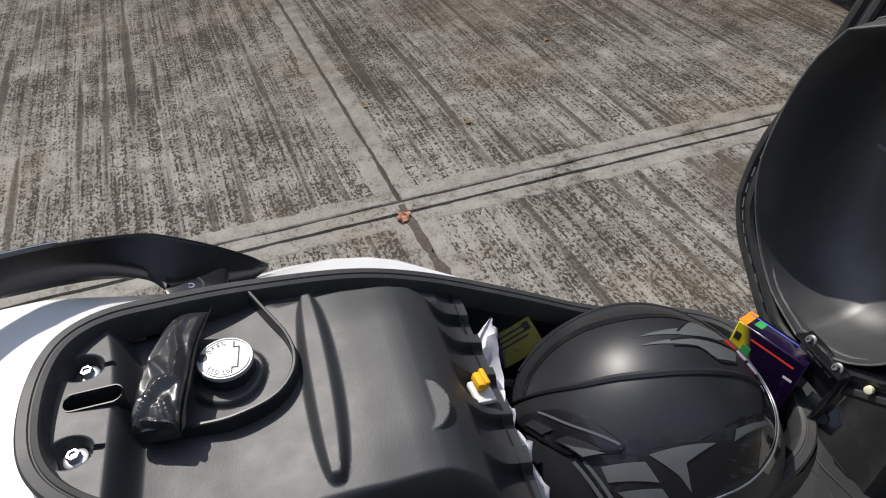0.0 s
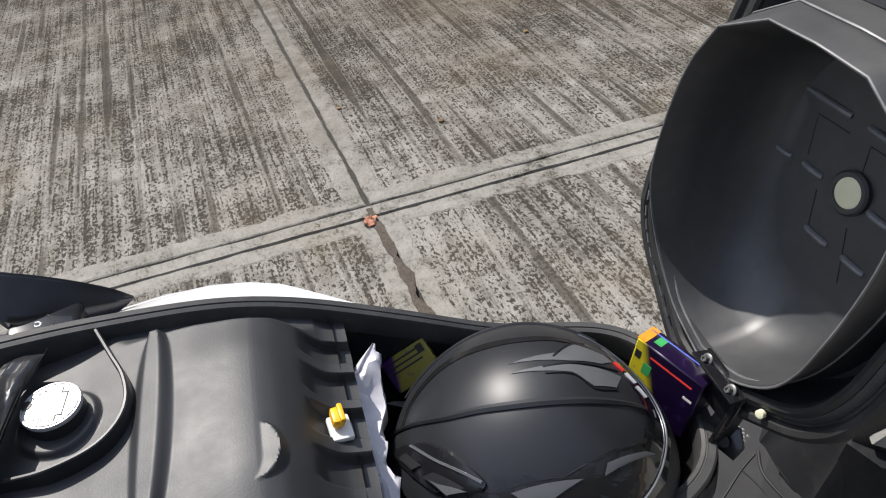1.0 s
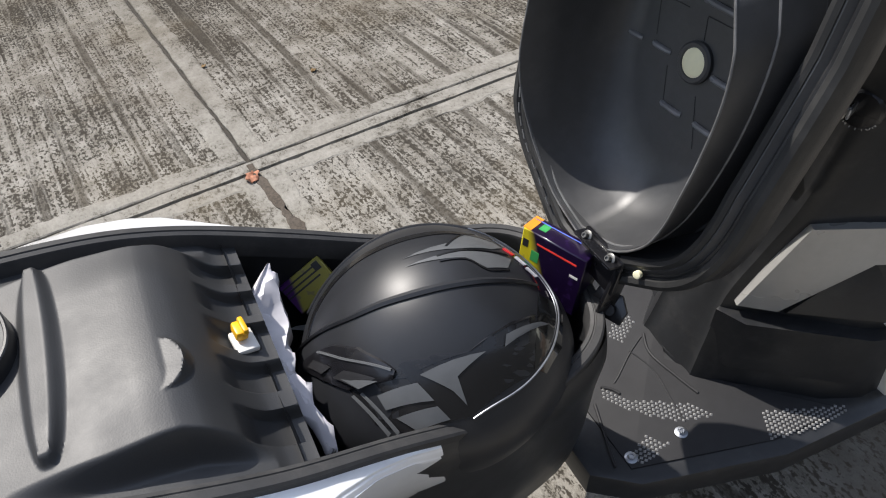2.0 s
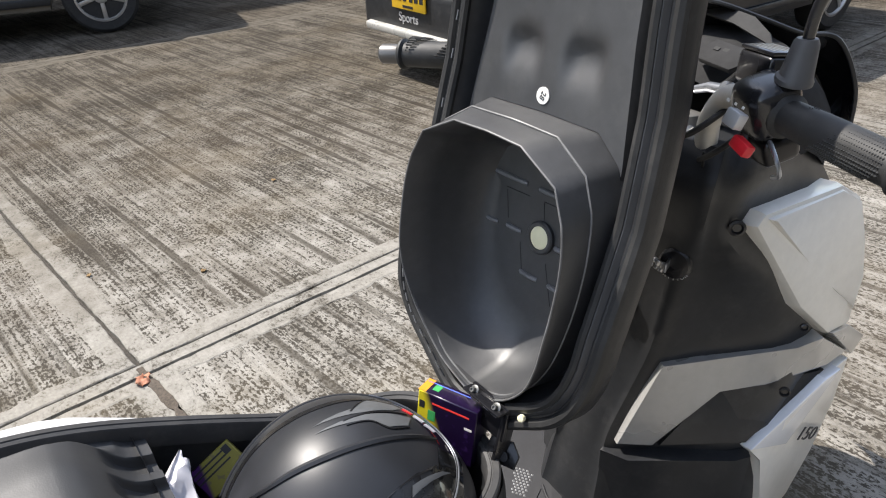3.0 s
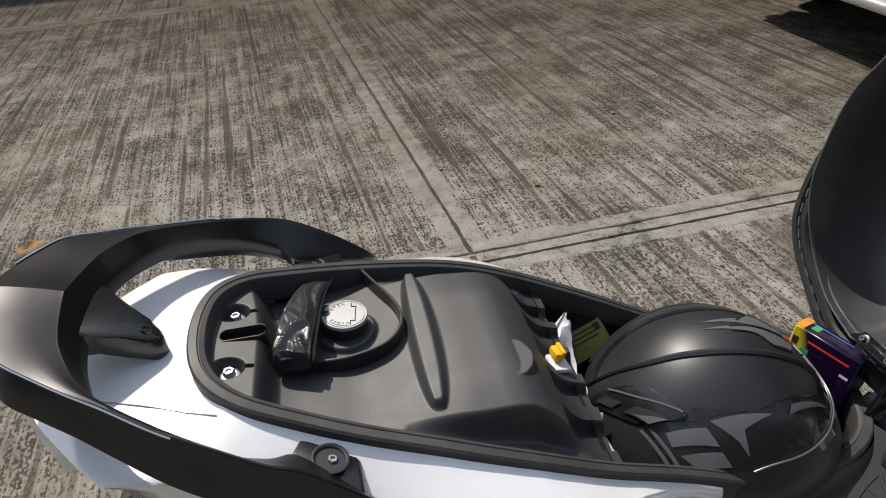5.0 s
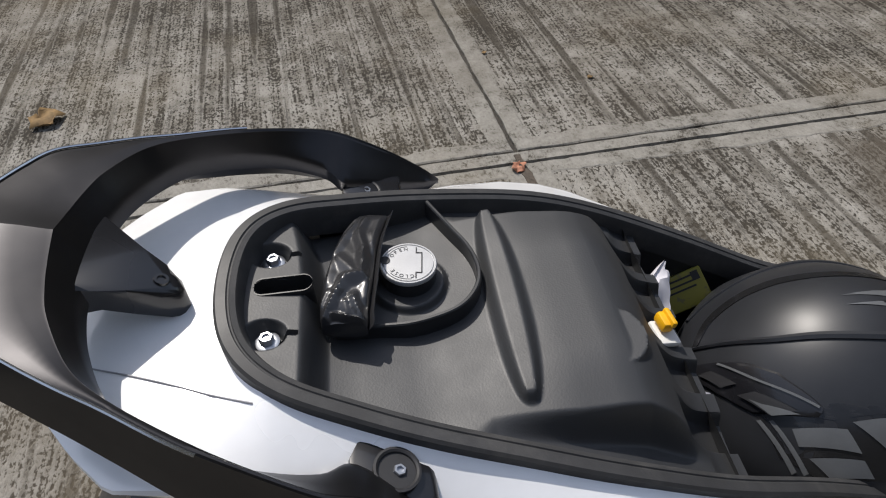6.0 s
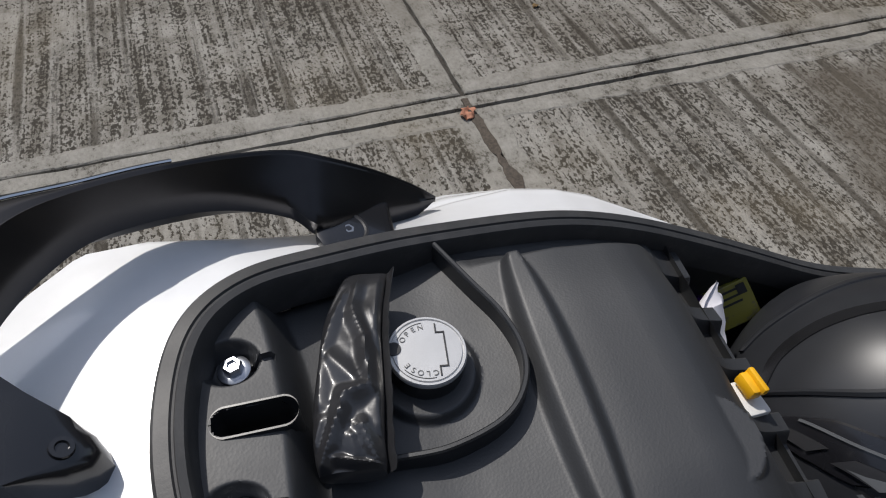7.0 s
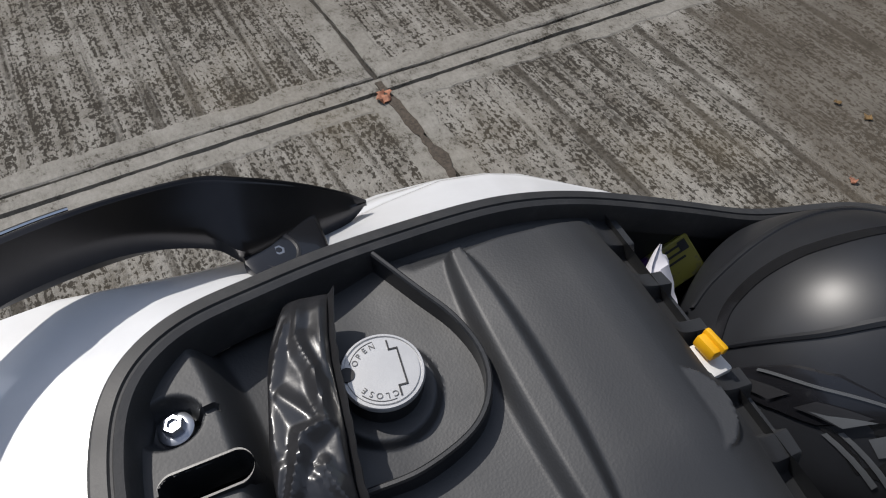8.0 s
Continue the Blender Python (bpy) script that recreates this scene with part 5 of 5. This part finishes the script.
# ---- handlebar ----
bar_line = spline([(0.488, 0.330, 0.960), (0.53, 0.24, 0.968), (0.565, 0.17, 0.97), (0.62, 0.10, 0.955), (0.66, 0.05, 0.92), (0.67, 0.0, 0.915), (0.66, -0.05, 0.90), (0.645, -0.083, 0.893), (0.640, -0.088, 0.935), (0.637, -0.104, 0.964), (0.625, -0.130, 0.973), (0.605, -0.165, 0.975), (0.575, -0.24, 0.975), (0.531, -0.332, 0.976)], 6)
M_BAR_END = surface("grey_bar_weight", (0.13, 0.125, 0.12), 0.4, metal=0.6, vary=0.08)
M_BAR = surface("matt_alloy_paint", (0.60, 0.58, 0.53), 0.45, metal=0.25, vary=0.06)
handlebar = part("handlebar", tube(bar_line, 0.0125, 16), M_BAR, scooter, "bare cast alloy handlebar")
part("bar_clamp", box((0.06, 0.10, 0.035), pose(0.672, 0.0, 0.905, 0, 10, 0), 0.008), M_ALLOY, handlebar)
part("steering_stem", lathe([(0.02, 0), (0.02, 0.22)], pose(0.69, 0, 0.70, 0, -10, 0), 16), M_SATIN, handlebar)


def grip(a, b, label):
    a, b = Vector(a), Vector(b)
    d = (b - a).normalized()
    n_ = 40
    path = [a + (b - a) * i / n_ for i in range(n_ + 1)]
    rad = [0.0215 if i < 2 else 0.0165 + 0.0012 * math.sin(math.pi * i / n_) for i in range(n_ + 1)]
    rad[-3:] = [0.021, 0.021, 0.0185]
    g = part("grip", tube(path, rad, 24), M_RUBBER, handlebar, label)
    part("bar_end", tube([b, b + d * 0.004, b + d * 0.030, b + d * 0.034], [0.0120, 0.0135, 0.0135, 0.010], 20), M_BAR_END, handlebar)
    m = frame_at(a, d, (0, 0, 1))
    verts_, faces_ = [], []
    L = (b - a).length
    for i in range(38):
        for k in range(30):
            u, ang = 0.030 + (L - 0.045) * (i + 0.5 * (k % 2)) / 38, 2 * math.pi * k / 30
            band = math.sin(7.0 * u / L + ang)
            if band < -0.1:
                continue
            c = Vector((u, 0.0172 * math.cos(ang), 0.0172 * math.sin(ang)))
            t1, t2 = Vector((0.0016, 0, 0)), Vector((0, -math.sin(ang), math.cos(ang))) * 0.0016
            o = Vector((0, math.cos(ang), math.sin(ang))) * 0.0014
            base_i = len(verts_)
            verts_ += [m @ (c - t1), m @ (c - t2), m @ (c + t1), m @ (c + t2), m @ (c + o)]
            faces_ += [(base_i, base_i + 1, base_i + 4), (base_i + 1, base_i + 2, base_i + 4), (base_i + 2, base_i + 3, base_i + 4), (base_i + 3, base_i, base_i + 4)]
    me_ = bpy.data.meshes.new("grip_knurl")
    me_.from_pydata(verts_, [], faces_)
    bm_ = bmesh.new()
    bm_.from_mesh(me_)
    tagged(part("grip_knurl", bm_, M_RUBBER, g, smooth=False), kind="stuff")
    return g


grip((0.598, -0.188, 0.975), (0.536, -0.322, 0.976), "black ribbed rubber throttle grip")
grip((0.548, 0.205, 0.969), (0.500, 0.305, 0.962), "black ribbed rubber grip")
# right switch housing
pod_m = frame_at((0.604, -0.165, 0.978), (-0.42, -0.90, 0.0), (-0.25, 0.1, 1))
pod = part("switch_pod", box((0.055, 0.052, 0.058), pod_m, 0.016, 4), M_SATIN, handlebar, "gloss black switch housing")
part("pod_lower", box((0.036, 0.040, 0.030), pod_m @ Matrix.Translation((0.006, 0.002, -0.042)), 0.008, 3), M_RAIL_TOP, pod)
part("light_switch", box((0.019, 0.016, 0.012), frame_at((0.560, -0.160, 0.974), (-0.3, -0.9, -0.15), (-0.9, 0.3, 0.3)), 0.002), M_CAP, pod, "grey rocker switch")
part("starter_button", box((0.024, 0.013, 0.012), frame_at((0.560, -0.172, 0.950), (-0.3, -0.9, -0.25), (-0.9, 0.3, 0.3)), 0.003), M_RED, pod, "red starter button")
for k, w in enumerate((0.006, 0.004, 0.004)):
    part("switch_mark", box((w * 0.7, 0.0025, 0.0006), frame_at((0.5600, -0.150 - 0.008 * k, 0.990 - 0.002 * k), (-0.3, -0.9, -0.15), (-0.9, 0.3, 0.3))), M_WHITE_PLASTIC, pod, smooth=False)
part("brake_lever", tube(spline([(0.64, -0.15, 0.955), (0.665, -0.20, 0.95), (0.64, -0.27, 0.945), (0.60, -0.34, 0.945)], 6), [0.007] * 12 + [0.006] * 7, 10), M_SATIN, handlebar)
part("throttle_clip", tube(spline([(0.585, -0.185, 0.952), (0.575, -0.200, 0.940), (0.577, -0.205, 0.925), (0.585, -0.195, 0.918)], 5), 0.0022, 8), M_STEEL, handlebar)
res_m = frame_at((0.652, -0.135, 0.998), (-0.4, -0.9, 0), (0.1, 0, 1))
reservoir = part("brake_reservoir", box((0.052, 0.040, 0.034), res_m, 0.006, 3), M_SATIN, handlebar, "black brake fluid reservoir")
part("reservoir_lid", box((0.050, 0.038, 0.004), res_m @ Matrix.Translation((0, 0, 0.019)), 0.001), M_SATIN, reservoir)
for k in range(5):
    part("warning_bar", box((0.036 - 0.006 * (k % 2), 0.0011, 0.0005), res_m @ Matrix.Translation((0, 0.012 - 0.006 * k, 0.0212))), M_ENGRAVED, reservoir, smooth=False)
# mirror stem with its sleeve
M_BOOT = surface("grey_boot_rubber", (0.075, 0.075, 0.078), 0.55, vary=0.1)
mirror = part("mirror_base", tube([(0.6055, -0.1845, 1.004), (0.6053, -0.185, 1.009), (0.605, -0.186, 1.012), (0.602, -0.190, 1.042), (0.602, -0.190, 1.046)], [0.0170, 0.0172, 0.0148, 0.0112, 0.009], 20), M_BOOT, handlebar, "grey rubber mirror boot")
part("mirror_stem", tube(spline([(0.602, -0.190, 1.03), (0.601, -0.193, 1.070), (0.602, -0.201, 1.090), (0.604, -0.215, 1.098), (0.592, -0.262, 1.120)], 6), 0.0052, 12), M_SATIN, mirror)
sleeve = [Vector((0.603, -0.222, 1.1005)) + Vector((-0.012, -0.060, 0.0265)) * (i / 16 * 1.5) for i in range(17)]
part("mirror_sleeve", tube(sleeve, [0.0088 if i < 7 or i % 2 else 0.0102 for i in range(17)], 16), M_BOOT, mirror)
head_m = frame_at(Vector((0.578, -0.345, 1.165)), (0.2, 1, 0), (-1, 0.2, 0.1))
part("mirror_head", box((0.12, 0.075, 0.03), head_m, 0.014, 4), M_SMOOTH, mirror)
part("mirror_glass", box((0.105, 0.062, 0.002), head_m @ Matrix.Translation((0, 0, 0.016)), 0.0008), M_CHROME, mirror)
# cables
for pts in ([(0.635, -0.11, 0.955), (0.61, -0.09, 0.93), (0.63, -0.05, 0.90), (0.68, -0.02, 0.86)], [(0.60, -0.15, 0.945), (0.60, -0.12, 0.915), (0.64, -0.08, 0.885), (0.70, -0.05, 0.87)], [(0.66, -0.10, 0.985), (0.68, -0.06, 0.955), (0.70, 0.02, 0.94)], [(0.57, 0.16, 0.955), (0.62, 0.10, 0.92), (0.68, 0.03, 0.87)]):
    part("control_cable", tube(spline(pts, 6), 0.0035, 8), M_RUBBER, handlebar)
part("cable_tie", tube([(0.622, -0.098, 0.905), (0.618, -0.104, 0.865)], 0.002, 6), M_RUBBER, handlebar)
part("brake_banjo", lathe([(0.009, 0), (0.009, 0.010), (0.006, 0.016), (0.002, 0.016)], frame_at((0.665, -0.095, 0.960), (0, 1, 0), (-0.6, 0.5, 0.6)), 18), M_STEEL, handlebar)
part("hose_fitting", tube([(0.665, -0.09, 0.962), (0.675, -0.06, 0.958), (0.68, -0.04, 0.95)], [0.007, 0.006, 0.005], 12), M_STEEL, handlebar)

M_DULL = surface("dull_grey_plastic", (0.035, 0.035, 0.036), 0.85, spec=0.12)
M_METER = surface("grey_meter_plastic", (0.05, 0.05, 0.05), 0.85, spec=0.1)
# dashboard and windscreen cowl
cowl = []
for x, w, z in ((0.70, 0.10, 0.955), (0.74, 0.125, 0.990), (0.80, 0.135, 1.000), (0.86, 0.13, 0.96), (0.93, 0.10, 0.88)):
    cowl.append([Vector((x, w * math.cos(a), z - 0.13 + (0.13) * max(0.0, math.sin(a)) ** 0.6)) for a in [math.pi * k / 16 for k in range(17)]])
dash = part("dashboard", loft(cowl, closed=False), M_DULL, scooter, "black dashboard cowl")
part("dash_plate", prism([(-0.035, -0.012), (-0.02, -0.02), (0.03, -0.02), (0.042, 0.0), (0.025, 0.014), (-0.025, 0.014)], 0.006, frame_at((0.712, -0.050, 0.985), (-0.25, -0.95, -0.06), (-0.5, 0.1, 0.85)), 0.002), M_DULL, dash, "grey dash plate with a maker's mark")
for k in range(3):
    part("maker_bar", box((0.008, 0.005, 0.0006), frame_at((0.7115, -0.039 - 0.012 * k, 0.9915), (-0.25, -0.95, -0.06), (-0.5, 0.1, 0.85))), M_METER, dash, smooth=False)
part("meter_glass", prism([(-0.07, 0.004), (0.0, 0.002), (0.045, -0.006), (0.070, -0.012), (0.052, 0.004), (0.020, 0.017), (-0.065, 0.022)], 0.004, frame_at((0.755, -0.030, 1.008), (-0.10, -0.98, -0.14), (-0.75, 0.1, 0.66)), 0.001), M_METER, dash, "grey meter glass")
lip = spline([(0.745, 0.10, 1.00), (0.745, 0.05, 1.028), (0.75, 0.0, 1.034), (0.785, -0.045, 1.016), (0.83, -0.078, 0.995), (0.87, -0.105, 0.985), (0.90, -0.128, 0.92), (0.895, -0.135, 0.85)], 6)
rows = [[p, p + Vector((0.004, 0.004, 0.002)), p + Vector((0.05, 0.045, -0.055)), p + Vector((0.06, 0.05, -0.12))] for p in lip]
part("windscreen_cowl", loft(rows, closed=False), M_SATIN, dash)
part("screen_edge", tube(lip, 0.0028, 8), M_SMOOTH, dash)
part("front_mudguard", loft([[Vector((0.98 + 0.30 * math.cos(a), y, 0.262 + 0.30 * math.sin(a) - 2.2 * y * y)) for y in (-0.07, -0.04, 0, 0.04, 0.07)] for a in [radians(20 + 7 * k) for k in range(20)]], closed=False), M_WHITE, scooter)

# ---- parked cars ----
def car(name, m, paint, length, wheels, label, rim_mat):
    """A small hatchback; local x runs forward from the rear bumper, y to its left."""
    ob = empty(name, m.translation, label, "car", "parked cars")
    R, W = 0.30, 0.81
    roof = [(0.0, 0.95), (0.12, 1.30), (0.5, 1.46), (1.4, 1.50), (2.1, 1.42), (2.75, 1.02), (3.3, 0.88), (length, 0.66)]
    rings = []
    xs_ = sorted({round(0.02 + (length - 0.04) * i / 70, 4) for i in range(71)})
    for x in xs_:
        sill = 0.22 + 0.10 * (1 - smooth_step(0.0, 0.25, x)) + 0.06 * smooth_step(length - 0.3, length, x)
        for wx in wheels:
            d = abs(x - wx)
            if d < 0.36:
                sill = max(sill, 0.30 + math.sqrt(0.36**2 - d * d))
        end = 1 - 0.22 * (1 - smooth_step(0.0, 0.22, x)) - 0.30 * smooth_step(length - 0.5, length, x)
        w = W * (0.80 + 0.20 * min(1, end / 1.0 if end < 1 else 1)) if end < 1 else W
        top = along(roof, x)
        belt = min(0.90, top - 0.02)
        sill_ = min(sill, belt - 0.05)
        half_ = [(0, sill_), (w - 0.10, sill_), (w - 0.01, sill_ + 0.015), (w + 0.01, max(sill_ + 0.03, 0.52)), (w, max(sill_ + 0.04, 0.70)), (w - 0.02, belt), (w - 0.10 - 0.10 * (top > 1.0), max(belt + 0.01, top - 0.10)), (w * 0.55, top - 0.01), (0, top)]
        rings.append([m @ Vector((x, y, z)) for y, z in half_] + [m @ Vector((x, -y, z)) for y, z in reversed(half_[1:-1])])
    body = part("body", loft(rings), paint, ob)
    glass = surface(name + "_glass", (0.01, 0.012, 0.012), 0.05, coat=1.0)
    for sd in (1, -1):
        part("side_window", prism([(0.45, 0.95), (1.35, 0.95), (1.35, 1.36), (0.75, 1.36)], 0.01, m @ Matrix(((1, 0, 0, 0), (0, 0, sd, sd * (W - 0.115)), (0, 1, 0, 0), (0, 0, 0, 1)))), glass, body)
        part("side_window", prism([(1.42, 0.95), (2.45, 0.95), (2.0, 1.34), (1.42, 1.36)], 0.01, m @ Matrix(((1, 0, 0, 0), (0, 0, sd, sd * (W - 0.115)), (0, 1, 0, 0), (0, 0, 0, 1)))), glass, body)
        for wx in wheels:
            wm = m @ frame_at((wx, sd * (W - 0.10), R), (1, 0, 0), (0, sd, 0))
            tyre = part("wheel", lathe([(0.19, -0.09), (0.27, -0.09), (0.295, -0.07), (0.30, 0.0), (0.295, 0.07), (0.27, 0.09), (0.20, 0.085), (0.19, 0.07)], wm, 40), M_RUBBER, ob)
            part("rim", lathe([(0.20, 0.06), (0.205, 0.088), (0.19, 0.090), (0.18, 0.06)], wm, 40), rim_mat, tyre)
            part("hub", lathe([(0.06, 0.03), (0.06, 0.082), (0.045, 0.088), (0.001, 0.088)], wm, 20), rim_mat, tyre)
            part("brake_disc", lathe([(0.19, 0.0), (0.19, 0.02), (0.001, 0.02)], wm, 24), M_INK, tyre)
            for k in range(5):
                sm = wm @ pose(0, 0, 0, 0, 0, 72 * k + 18)
                part("spoke", box((0.155, 0.034, 0.022), sm @ Matrix.Translation((0.115, 0, 0.068)), 0.006), rim_mat, tyre)
    return ob


M_CAR_BLUE = surface("dark_blue_paint", (0.008, 0.010, 0.015), 0.35, vary=0.05, coat=0.3)
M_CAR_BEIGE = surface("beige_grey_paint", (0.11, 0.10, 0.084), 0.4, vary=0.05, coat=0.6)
M_CAR_DARK = surface("dull_brown_paint", (0.12, 0.10, 0.085), 0.3, vary=0.05, coat=0.6)
M_LAMP = surface("red_lamp_lens", (0.45, 0.03, 0.05), 0.12, vary=0.05, coat=1.0)
M_PLATE = surface("yellow_plate", (0.72, 0.44, 0.02), 0.35, vary=0.04)
M_SILVER = surface("silver_bumper_paint", (0.55, 0.54, 0.50), 0.3, metal=0.3, vary=0.05)
mb = pose(2.317, 2.595, 0, 0, 0, 0)
blue = car("hatchback_car", mb, M_CAR_BLUE, 3.65, (0.55, 2.91), "dark blue parked hatchback car with a yellow plate", M_ALLOY)
bumper = part("rear_bumper", box((0.16, 1.58, 0.30), mb @ pose(0.03, 0, 0.41), 0.06, 4), M_SMOOTH, blue, "dark grey plastic rear bumper")
part("bumper_strip", box((0.10, 1.42, 0.05), mb @ pose(-0.035, 0, 0.300, 0, -8, 0), 0.015, 3), M_SILVER, bumper, "silver bumper strip")
plate = part("number_plate", box((0.012, 0.33, 0.16), mb @ pose(-0.062, 0.25, 0.515), 0.003), M_PLATE, blue, "yellow number plate")
for k in range(6):
    part("plate_bar", box((0.003, 0.032, 0.085), mb @ pose(-0.069, 0.38 - 0.05 * k - 0.014 * (k > 2), 0.525)), M_INK, plate, smooth=False)
part("plate_bar", box((0.003, 0.10, 0.014), mb @ pose(-0.069, 0.25, 0.453)), M_INK, plate, smooth=False)
lettering("Sports", 0.075, mb @ frame_at((-0.054, 0.27, 0.385), (0, -1, 0), (-1, 0, 0)), M_CAP, bumper, "lettering", 0.002)
for y in (0.69, -0.69):
    part("tail_lamp", box((0.10, 0.16, 0.11), mb @ pose(0.02, y, 0.655, 0, 0, 0), 0.03, 3), M_LAMP, blue, "red tail lamp")
part("tailgate_trim", box((0.03, 0.75, 0.03), mb @ pose(0.0, -0.05, 0.70), 0.01), M_CHROME, blue)
for sd in (1, -1):
    part("door_moulding", box((1.55, 0.03, 0.075), mb @ pose(1.50, sd * 0.825, 0.50), 0.012, 3), M_CAR_BLUE, blue, "dark blue door moulding")
    part("sill_strip", box((1.6, 0.02, 0.05), mb @ pose(1.75, sd * 0.818, 0.30), 0.008), M_SMOOTH, blue)
mg = pose(2.092, 6.525, 0, 0, 0, 168)
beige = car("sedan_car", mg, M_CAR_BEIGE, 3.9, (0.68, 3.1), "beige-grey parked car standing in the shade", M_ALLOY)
part("sill_strip", box((1.7, 0.03, 0.06), mg @ pose(1.9, 0.815, 0.30), 0.01), M_SMOOTH, beige)
md = pose(8.9, 11.8, 0, 0, 0, 168)
car("estate_car", md, M_CAR_DARK, 3.9, (0.68, 3.1), "dull brown parked car standing in the shade", M_ALLOY)

# ---- edges of the yard, with unseen walls added to shape the light ----
M_WALL = surface("plastered_wall", (0.22, 0.20, 0.17), 0.9, vary=0.2, grain=20, bump=0.3, bump_scale=40)
# unseen wall, added and sized so that its shadow covers the cars
wall = part("shade_wall_north", box((50, 0.3, 13.2), pose(0, 14.2, 6.6)), M_WALL, smooth=False)
tagged(wall, "plain plastered wall added out of view to shade the parked cars", "wall", kind="structure")
# unseen wall, added dark to dim sky light and reflections on near faces
M_WALL_DARK = surface("dark_plaster", (0.055, 0.056, 0.052), 0.9, vary=0.25, grain=20, bump=0.3, bump_scale=40)
wall_back = part("sky_blocker_south", box((50, 0.3, 6.0), pose(0, -6.5, 3.0)), M_WALL_DARK, smooth=False)
tagged(wall_back, "plain dark wall added out of view to hold back sky light", "wall", kind="structure")
M_KERB = surface("brown_kerb_stone", (0.17, 0.125, 0.095), 0.9, vary=0.35, grain=30, bump=0.5, bump_scale=60)
kerb = part("kerb", box((0.25, 7.0, 0.16), pose(6.75, -0.5, 0.08, 0, 0, -14), 0.02), M_KERB)
tagged(kerb, "worn brown stone kerb at the edge of the yard", "kerb", kind="structure")
bed = part("planting_bed", box((3.0, 8.0, 0.30), pose(8.3, -0.2, 0.15, 0, 0, -14), 0.03), M_KERB)
tagged(bed, "raised brown masonry bed behind the kerb", "planting bed", kind="structure")

# ---- fallen leaves and pebbles ----
M_LEAF = surface("dry_leaf", (0.20, 0.125, 0.05), 0.8, vary=0.4, grain=40)
M_LEAF_RED = surface("russet_leaf", (0.34, 0.15, 0.09), 0.8, vary=0.4, grain=40)


def leaf(x, y, size, turn, material, seed):
    """A curled dead leaf."""
    bm = bmesh.new()
    rows = []
    for i in range(9):
        t = i / 8
        w = 0.42 * math.sin(math.pi * min(1, t * 0.96 + 0.02)) ** 0.8 * (1 + 0.9 * noise.noise((seed * 3, t * 5, 2.0)))
        rows.append([bm.verts.new((size * (t - 0.5), size * w * (k / 2 - 1), 0.004 + size * (0.22 * abs(k / 2 - 1) * (0.5 + 1.4 * noise.noise((seed, t * 3, k))) + 0.16 * noise.noise((seed, t * 5, 9 + k * 0.4))) + 0.10 * size)) for k in range(5)])
    for a, b in zip(rows, rows[1:]):
        for k in range(4):
            bm.faces.new((a[k], a[k + 1], b[k + 1], b[k]))
    low = min(v.co.z for v in bm.verts)
    bmesh.ops.transform(bm, matrix=pose(x, y, 0.001 - low, 0, 0, turn), verts=bm.verts)
    ob = part("leaf", bm, material)
    ob.modifiers.new("thickness", "SOLIDIFY").thickness = 0.0008
    return tagged(ob, "curled dry brown leaf lying on the concrete", "leaf", "fallen leaves")


for k, (x, y, size, turn) in enumerate(((0.144, 1.135, 0.045, 70), (-1.292, 1.640, 0.110, -48), (1.15, 0.66, 0.018, 130), (1.177, 0.589, 0.022, 10), (0.991, 0.445, 0.02, 80), (0.477, 1.583, 0.022, 30), (0.161, 1.816, 0.018, 100), (0.988, 2.114, 0.022, 60), (1.9, 1.1, 0.03, 50))):
    leaf(x, y, size, turn, M_LEAF_RED if k in (0, 4) else M_LEAF, k + 1.5)
